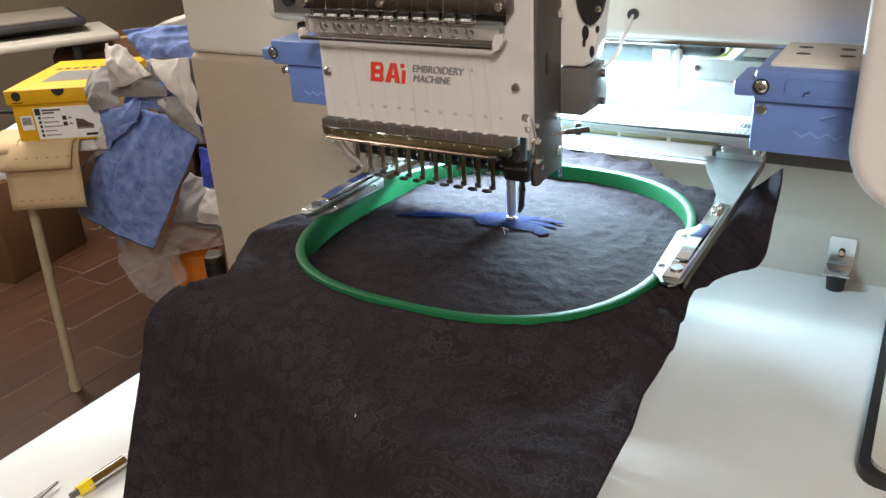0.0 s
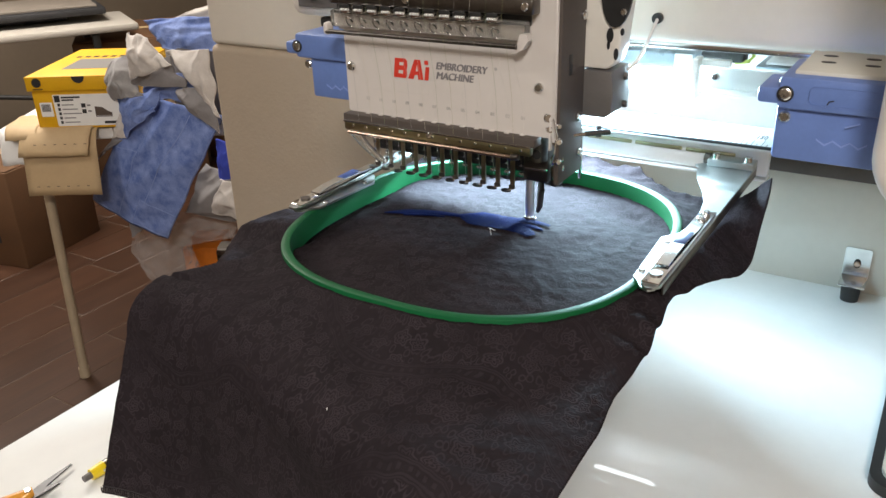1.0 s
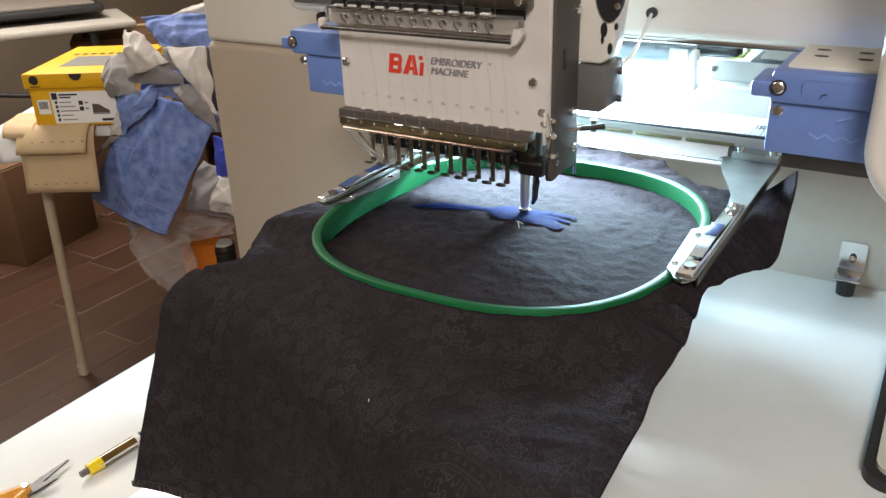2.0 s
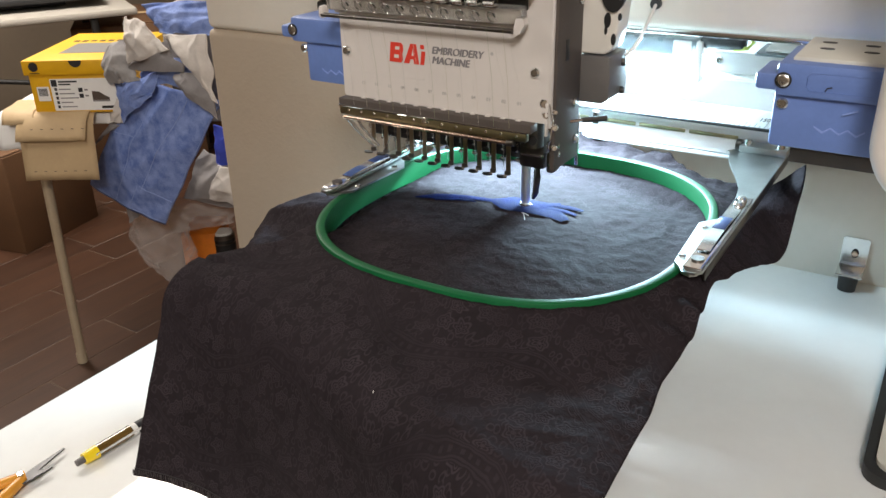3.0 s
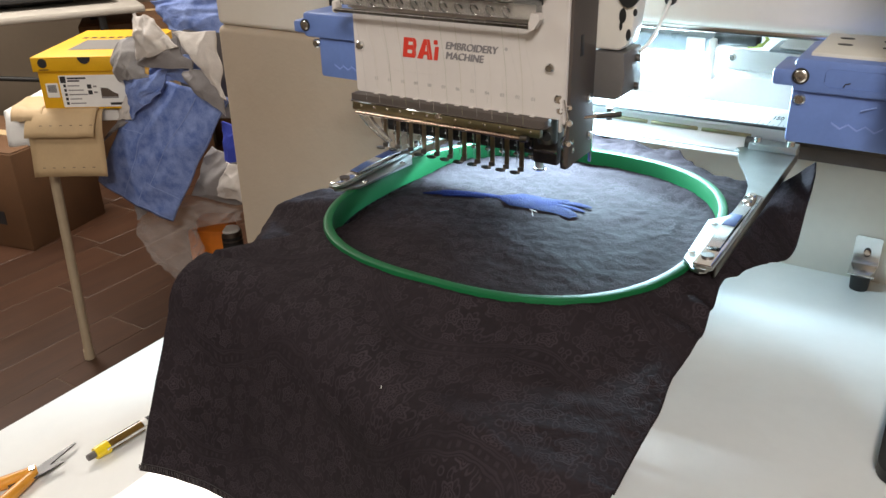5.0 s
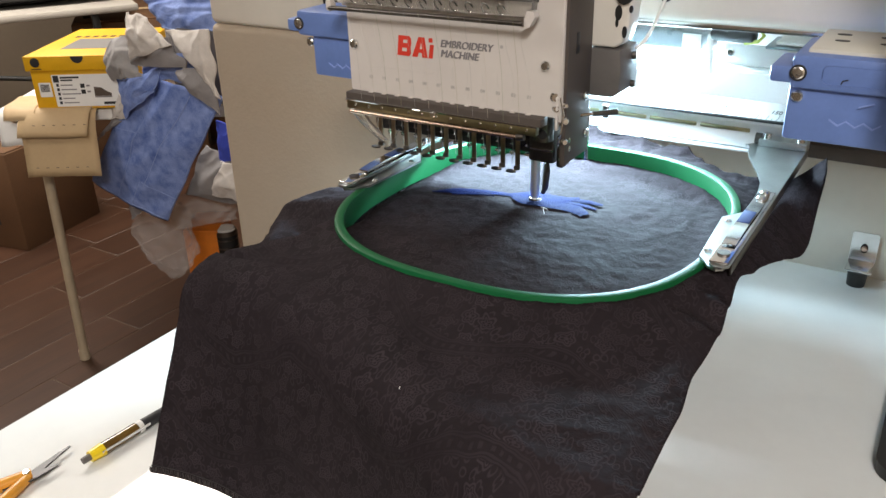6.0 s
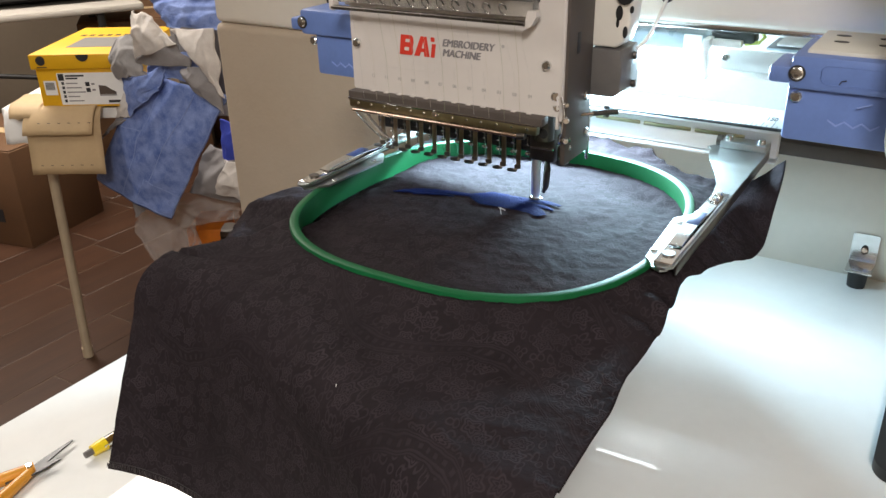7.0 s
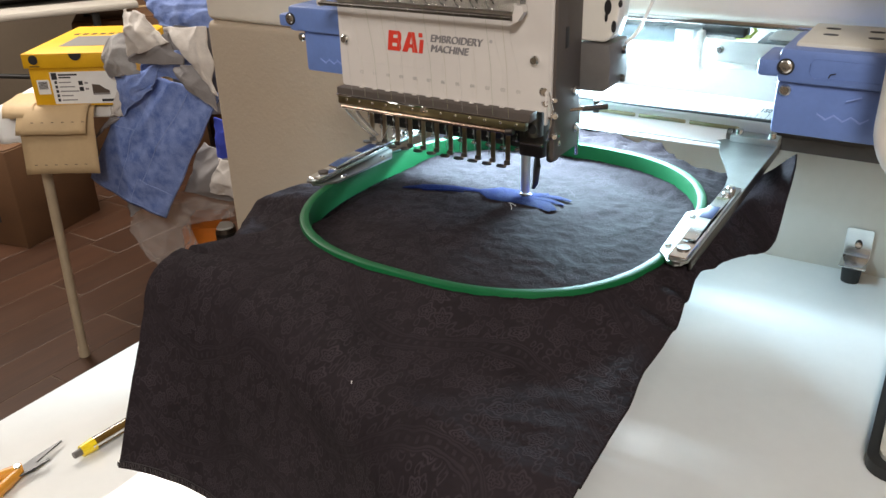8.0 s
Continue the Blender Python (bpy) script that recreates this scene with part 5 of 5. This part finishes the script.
def build_cloth_pile():
    cloth_piece("folded_cloth", "rumpled grey cloth at the bottom of the heap", [(-1.14, 0.61, -0.30), (-1.00, 0.61, -0.30), (-1.01, 0.61, -0.42), (-1.24, 0.61, -0.44)], M_GREYCOTTON, 3.3, 0.02, 0.05)
    cloth_piece("folded_cloth", "off-white checked cloth hanging low in the heap", [(-1.075, 0.585, -0.318), (-1.005, 0.585, -0.312), (-1.00, 0.585, -0.405), (-1.125, 0.585, -0.41)], M_WHITECOTTON, 4.1, 0.010, 0.04)
    cloth_piece("folded_cloth", "royal blue cloth between the folds", [(-1.075, 0.59, -0.225), (-1.00, 0.59, -0.225), (-1.00, 0.59, -0.315), (-1.085, 0.59, -0.318)], M_ROYAL, 5.0, 0.006, 0.015)
    cloth_piece("folded_cloth", "dark grey cloth end below the shirt", [(-1.44, 0.59, -0.46), (-1.33, 0.59, -0.44), (-1.375, 0.585, -0.50), (-1.435, 0.585, -0.537)], M_GREYCOTTON, 12.3, 0.014, 0.02)
    cloth_piece("folded_shirt", "mottled blue shirt hanging from the table heap", [(-1.325, 0.580, -0.135), (-1.030, 0.585, -0.165), (-1.275, 0.565, -0.505), (-1.535, 0.565, -0.440)], M_SHIRT, 7.7, 0.020, 0.045, 6.5, ((0.36, 0.03, 0.40, 0.98), (0.70, 0.05, 0.66, 0.80), (0.62, 0.76, 0.98, 0.80), (0.60, 0.76, 0.60, 0.98), (0.02, 0.45, 0.38, 0.42)))
    cloth_piece("folded_shirt", "mottled blue shirt edge turned over", [(-1.352, 0.555, -0.155), (-1.190, 0.560, -0.112), (-1.215, 0.548, -0.165), (-1.325, 0.545, -0.240)], M_SHIRT, 6.2, 0.016, 0.03, 6.0)
    cloth_piece("folded_cloth", "off-white lining corner beside the box", [(-1.356, 0.552, -0.185), (-1.330, 0.552, -0.195), (-1.338, 0.548, -0.248), (-1.392, 0.548, -0.252)], M_WHITECOTTON, 2.2, 0.005, 0.01)
    cloth_piece("folded_cloth", "grey lining edge beside the box", [(-1.390, 0.556, -0.250), (-1.335, 0.556, -0.246), (-1.400, 0.550, -0.272), (-1.470, 0.550, -0.320)], M_GREYCOTTON, 13.2, 0.006, 0.01)
    cloth_piece("folded_shirt", "mottled blue shirt in the shade of the heap", [(-1.262, 0.572, -0.085), (-1.080, 0.572, -0.075), (-1.090, 0.565, -0.128), (-1.262, 0.565, -0.150)], M_SHIRT, 9.9, 0.014, 0.02, 6.0)
    cloth_piece("folded_cloth", "grey lining turned out of the heap", [(-1.150, 0.552, -0.112), (-1.040, 0.555, -0.088), (-1.012, 0.545, -0.190), (-1.095, 0.545, -0.150)], M_GREYCOTTON, 8.3, 0.007, 0.025)
    cloth_piece("folded_cloth", "grey sleeve bunched at the side of the heap", [(-1.365, 0.555, -0.085), (-1.268, 0.555, -0.040), (-1.245, 0.545, -0.135), (-1.340, 0.545, -0.150)], M_GREYSLEEVE, 9.2, 0.026, 0.05, 6.0)
    cloth_piece("folded_cloth", "dark grey fold under the off-white cloth", [(-1.215, 0.540, -0.062), (-1.130, 0.540, -0.032), (-1.080, 0.535, -0.094), (-1.270, 0.535, -0.106)], M_GREYCOTTON, 1.4, 0.007, 0.02)
    cloth_piece("folded_cloth", "off-white checked cloth across the heap", [(-1.150, 0.552, -0.024), (-1.010, 0.552, -0.012), (-1.005, 0.545, -0.155), (-1.078, 0.545, -0.078)], M_WHITECOTTON, 2.6, 0.010, 0.03)
    cloth_piece("folded_cloth", "off-white bunched cloth end", [(-1.240, 0.535, 0.012), (-1.195, 0.540, 0.006), (-1.110, 0.530, -0.046), (-1.245, 0.528, -0.092)], M_WHITECOTTON, 2.9, 0.020, 0.045, 5.0)
    cloth_piece("folded_shirt", "mottled blue shirt on top of the heap", [(-1.238, 0.585, 0.028), (-1.000, 0.590, 0.050), (-1.010, 0.565, -0.020), (-1.165, 0.560, -0.024)], M_SHIRT, 11.0, 0.016, 0.03, 6.0)
    cloth_piece("folded_cloth", "off-white cloth at the very top of the heap", [(-1.130, 0.605, 0.046), (-1.00, 0.605, 0.080), (-1.00, 0.60, 0.030), (-1.200, 0.60, 0.020)], M_WHITECOTTON, 14.1, 0.008, 0.02)
    # stiff core of folded cloth under the heap, on the table
    core = part("folded_cloth", made(box, (-1.10, 0.78, -0.105), (0.40, 0.26, 0.20), 0.04, None, 3), M_GREYCOTTON)
    tagged(core, "folded grey cloth stack beneath the heap", "cloth", "pile of cloth")


def build_bag():
    bag = thing("plastic_bag", "crumpled clear plastic bag hanging below the heap", "plastic bag", (-1.40, 0.66, -0.62))
    bm = bmesh.new()
    bmesh.ops.create_icosphere(bm, subdivisions=5, radius=1)
    for v in bm.verts:
        d = v.co.copy()
        k = 1 + 0.26 * noise.noise(d * 1.9) - 0.22 * abs(noise.noise(d * 3.5)) - 0.10 * abs(noise.noise(d * 8)) + 0.03 * noise.noise(d * 17)
        v.co = Vector((d.x * 0.106 * k * (1.0 + 0.15 * d.z), d.y * 0.06 * k, d.z * 0.115 * k))
    bmesh.ops.transform(bm, matrix=Matrix.Translation((-1.415, 0.66, -0.610)) @ Matrix.Rotation(radians(-22), 4, "Y"), verts=bm.verts[:])
    part("pouch", bm, M_BAG, bag, "", 30)
    thick(part("neck", made(drape, [(-1.43, 0.655, -0.495), (-1.11, 0.66, -0.43), (-1.12, 0.655, -0.500), (-1.33, 0.645, -0.570)], 0.014, 3.7, 0.03, 44, 6.0), M_BAG, bag, "", 180), 0.0006)


def build_bottle():
    b = thing("spray_bottle", "black cylindrical can with a white top", "can", (-1.392, 0.846, FLOOR))
    part("body", made(rod, (-1.392, 0.846, FLOOR), (-1.392, 0.846, -0.675), 0.033, 0.033, 28), M_BLACK, b)
    for z in (-0.69, -0.715):
        part("rib", made(rod, (-1.392, 0.846, z), (-1.392, 0.846, z + 0.005), 0.0338, 0.0338, 28), M_DARKSTEEL, b)
    part("rim", made(rod, (-1.392, 0.846, -0.675), (-1.392, 0.846, -0.662), 0.034, 0.032, 28), M_DARKSTEEL, b)
    part("cap", made(rod, (-1.392, 0.846, -0.662), (-1.392, 0.846, -0.656), 0.028, 0.026, 28), M_PAPER, b, "white top disc")
    o = thing("orange_box", "orange cardboard carton on the floor", "box", (-1.42, 0.83, FLOOR))
    part("carton", made(box, (-1.47, 0.85, (FLOOR - 0.655) / 2), (0.10, 0.14, -0.655 - FLOOR), 0.003, Matrix.Translation((-1.47, 0.85, 0)) @ Matrix.Rotation(radians(30), 4, "Z") @ Matrix.Translation((1.47, -0.85, 0))), M_ORANGE, o)


def build_back_of_room():
    t = thing("work_bench", "white-topped bench with dark metal legs", "table", (-3.0, 1.9, FLOOR))
    r = pose(-2.66, 1.62, -0.235, 0, 0, 61)
    def at(bm, c, s, bevel=0.0):
        box(bm, c, s, bevel, r)
    part("tabletop", made(at, (-0.70, 0.215, 0.0), (1.5, 0.43, 0.030), 0.010), M_WHITETOP, t)
    for x in (-0.12, -1.3):
        for y in (0.06, 0.38):
            part("leg", made(at, (x, y, -0.375), (0.03, 0.03, 0.71), 0.003), M_BLACK, t)
    part("brace", made(rod, r @ Vector((-0.12, 0.06, -0.30)), r @ Vector((-1.3, 0.06, -0.10)), 0.01), M_BLACK, t)
    w = thing("equipment_tray", "dark grey flat tray on the bench", "tray", r @ Vector((-0.5, 0.35, 0.02)))
    part("tray", made(at, (-0.50, 0.36, 0.060), (0.90, 0.46, 0.030), 0.01), M_INK, w)
    part("liner", made(at, (-0.50, 0.36, 0.079), (0.84, 0.40, 0.010), 0.003), M_TRAYLINER, w)
    part("base", made(at, (-0.50, 0.38, 0.033), (0.60, 0.30, 0.022), 0.004), M_INK, w)
    for name, c, s, rz, lab in (("carton", (-3.05, 1.95, -0.645), (0.50, 0.60, 0.65), 50, "tall brown cardboard carton under the bench"), ("carton", (-2.62, 2.45, -0.61), (0.62, 0.50, 0.72), 20, "brown cardboard carton by the wall"),
                                ("carton", (-2.70, 0.97, -0.785), (0.46, 0.38, 0.37), 12, "closed brown cardboard carton on the floor")):
        k = thing(name, lab, "box", (c[0], c[1], FLOOR), "cardboard cartons")
        mm = Matrix.Translation(c) @ Matrix.Rotation(radians(rz), 4, "Z")
        part("body", made(box, (0, 0, 0), s, 0.004, mm), M_CARD, k)
        part("flap", made(box, (0, -s[1] * 0.26, s[2] / 2 + 0.003), (s[0] * 0.98, s[1] * 0.46, 0.004), 0.001, mm), M_CARD, k)
        part("flap", made(box, (0, s[1] * 0.26, s[2] / 2 + 0.003), (s[0] * 0.98, s[1] * 0.46, 0.004), 0.001, mm), M_CARD, k)
        part("tape", made(box, (0, 0, s[2] / 2 + 0.007), (s[0] * 1.0, 0.05, 0.002), 0, mm), M_KRAFT, k)
        part("print_patch", made(box, (s[0] * 0.22, -s[1] / 2 - 0.001, -s[2] * 0.18), (0.06, 0.002, 0.05), 0, mm), M_INK, k)
    setting("door_trim", made(box, (-2.62, 3.325, 0.29), (0.14, 0.03, 2.52), 0.004), M_WALLWHITE, "cream painted door trim", "trim")
    setting("baseboard", made(box, (-1.0, 3.325, FLOOR + 0.05), (5.8, 0.02, 0.10), 0.004), M_WALLWHITE, "cream painted baseboard", "baseboard")


M_YELLOWPLASTIC = material("yellow_plastic", (0.80, 0.58, 0.02), 0.3, vary=0.08, scale=60)
M_BROWNINK = material("brown_ink_barrel", (0.13, 0.075, 0.02), 0.15, vary=0.2, scale=80, coat=0.6)
M_SNIPS = material("amber_plastic", (0.66, 0.29, 0.035), 0.35, vary=0.1, scale=60)
M_DARKBLADE = material("dark_blade", (0.035, 0.034, 0.036), 0.4, 0.2, vary=0.2, scale=90)
M_TANPAINT = material("tan_painted_tube", (0.42, 0.33, 0.22), 0.4, vary=0.08, scale=30)
M_CARDGREY = material("grey_print", (0.17, 0.16, 0.15), 0.6, vary=0.1, scale=30)
M_TRAYLINER = material("brown_grey_liner", (0.20, 0.172, 0.142), 0.7, vary=0.15, scale=12)
M_BOOT = material("brown_print", (0.09, 0.065, 0.05), 0.6, vary=0.2, scale=120)
M_WHITETOP = material("cream_bench_top", (0.44, 0.41, 0.36), 0.5, vary=0.05, scale=12)


def wood_material():
    m = material("wood_look_plank", (0.066, 0.028, 0.0135), 0.42, vary=0.2, scale=6, bump=0.1, bump_scale=120)
    nt = m.node_tree
    b = nt.nodes["Principled BSDF"]
    old = b.inputs["Base Color"].links[0].from_socket
    tc, mp, nz, info = (nt.nodes.new("ShaderNodeTexCoord"), nt.nodes.new("ShaderNodeMapping"), nt.nodes.new("ShaderNodeTexNoise"), nt.nodes.new("ShaderNodeObjectInfo"))
    mp.inputs["Scale"].default_value = (26, 1.6, 8)
    nt.links.new(tc.outputs["Object"], mp.inputs["Vector"])
    nt.links.new(info.outputs["Location"], mp.inputs["Location"])
    nt.links.new(mp.outputs["Vector"], nz.inputs["Vector"])
    nz.inputs["Scale"].default_value, nz.inputs["Detail"].default_value = 1.6, 7
    mr = nt.nodes.new("ShaderNodeMapRange")
    mr.inputs["From Min"].default_value, mr.inputs["From Max"].default_value = 0.3, 0.75
    nt.links.new(nz.outputs["Fac"], mr.inputs["Value"])
    mix = nt.nodes.new("ShaderNodeMix")
    mix.data_type = "RGBA"
    nt.links.new(mr.outputs["Result"], mix.inputs["Factor"])
    nt.links.new(old, mix.inputs["A"])
    mix.inputs["B"].default_value = (0.034, 0.0138, 0.0068, 1)
    hue = nt.nodes.new("ShaderNodeHueSaturation")
    mr2 = nt.nodes.new("ShaderNodeMapRange")
    mr2.inputs["To Min"].default_value, mr2.inputs["To Max"].default_value = 0.8, 1.2
    nt.links.new(info.outputs["Random"], mr2.inputs["Value"])
    nt.links.new(mr2.outputs["Result"], hue.inputs["Value"])
    nt.links.new(mix.outputs["Result"], hue.inputs["Color"])
    nt.links.new(hue.outputs["Color"], b.inputs["Base Color"])
    return m


def build_planks(floor):
    """Wood-look planks running towards the back wall, with pale grout between them."""
    w, ln, gap = 0.163, 0.92, 0.0035
    wood = wood_material()
    me = mesh_of("plank", made(box, (0, 0, 0), (w - gap, ln - gap, 0.012), 0.0015, None, 1), wood)
    for i in range(35):
        x = -1.785 + w / 2 + (i - 13) * w
        shift = (0.659 - 0.58 * (i % 2) + 0.31 * ((i * 7) % 3)) if i not in (13, 12) else 0.659 - (0.0 if i == 13 else 0.45)
        for j in range(-4, 5):
            y = shift + ln / 2 + (j - 1) * ln
            lo, hi = max(y - ln / 2, -2.535), min(y + ln / 2, 3.335)
            if hi - lo > 0.05:  # cut to length at the walls
                p = new("plank", me)
                p.parent = floor
                p.location, p.scale = (x, (lo + hi) / 2, FLOOR - 0.006), (1, (hi - lo) / ln, 1)


def build_ceiling_lights():
    # the third panel is unseen, added to brighten the left side
    for x, y, sx, sy in ((-2.42, 0.75, 1.3, 0.7), (0.98, -1.90, 0.6, 0.6), (-1.6, -1.25, 0.6, 0.6)):
        k = thing("ceiling_light", "flat white ceiling light panel", "ceiling light", (x, y, CEIL), "ceiling lights")
        part("frame", made(box, (x, y, CEIL - 0.015), (sx + 0.06, sy + 0.06, 0.03), 0.004), M_CASE, k)
        part("diffuser", made(box, (x, y, CEIL - 0.032), (sx, sy, 0.006), 0.001), M_CEILGLOW, k, "glowing diffuser")


M_CEILGLOW = glow("ceiling_diffuser", (1.0, 0.95, 0.88), 8.0)

# ---- building ----
FLOOR_OB = build_room()
build_pillar()
build_ceiling_lights()
build_worktable()
MACHINE = build_machine()
BEAM = build_beam()
HOOP = build_hoop()
CARRIAGE = build_carriage()
FOOT = build_active_foot()
GARMENT = build_garment()
build_control_panel()
build_side_board()
build_stop_bracket()
build_pen()
build_scissors()
build_far_table()
build_shoe_box()
build_cards()
build_cloth_pile()
build_bag()
build_bottle()
build_back_of_room()
build_threads()
build_planks(FLOOR_OB)

# ---- what moves ----
FRAME_ROWS = [
    (0.0, 0.0, 0.0), (0.5, -0.0149, -0.0109), (1.0, -0.0247, -0.0160), (1.5, -0.0080, -0.0052), (3.0, 0.0048, 0.0040),
    (3.5, -0.0120, -0.0077), (4.0, -0.0270, -0.0184), (4.5, -0.0138, -0.0091), (6.0, 0.0121, 0.0093), (6.5, -0.0040, -0.0019),
    (7.0, -0.0209, -0.0134), (7.5, -0.0218, -0.0136), (8.0, -0.0051, -0.0019),
]


# height of the presser foot over its lowest place
FOOT_ROWS = [(0.0, 0.0), (0.1, 0.003), (0.2, 0.001), (0.4, 0.0), (0.7, 0.003), (1.0, 0.0), (1.5, 0.0), (2.0, 0.003), (2.5, 0.0), (3.0, 0.0), (3.5, 0.0), (3.8, 0.0),
             (3.9, 0.004), (4.0, 0.012), (4.1, 0.008), (4.2, 0.020), (4.3, 0.030), (4.4, 0.032), (4.7, 0.032), (5.2, 0.032), (5.5, 0.004), (5.8, 0.0), (6.5, 0.0), (7.0, 0.0), (7.5, 0.001), (8.0, 0.0)]


def motions():
    for ob in (HOOP, CARRIAGE, GARMENT):
        base = ob.matrix_basis.translation.copy()
        walk(ob, [(t, pose(base.x + dx, base.y + dy, base.z)) for t, dx, dy in FRAME_ROWS])
    base = BEAM.matrix_basis.translation.copy()
    walk(BEAM, [(t, pose(base.x, base.y + dy, base.z)) for t, dx, dy in FRAME_ROWS])
    walk(FOOT, [(t, pose(0, 0, z)) for t, z in FOOT_ROWS])


motions()
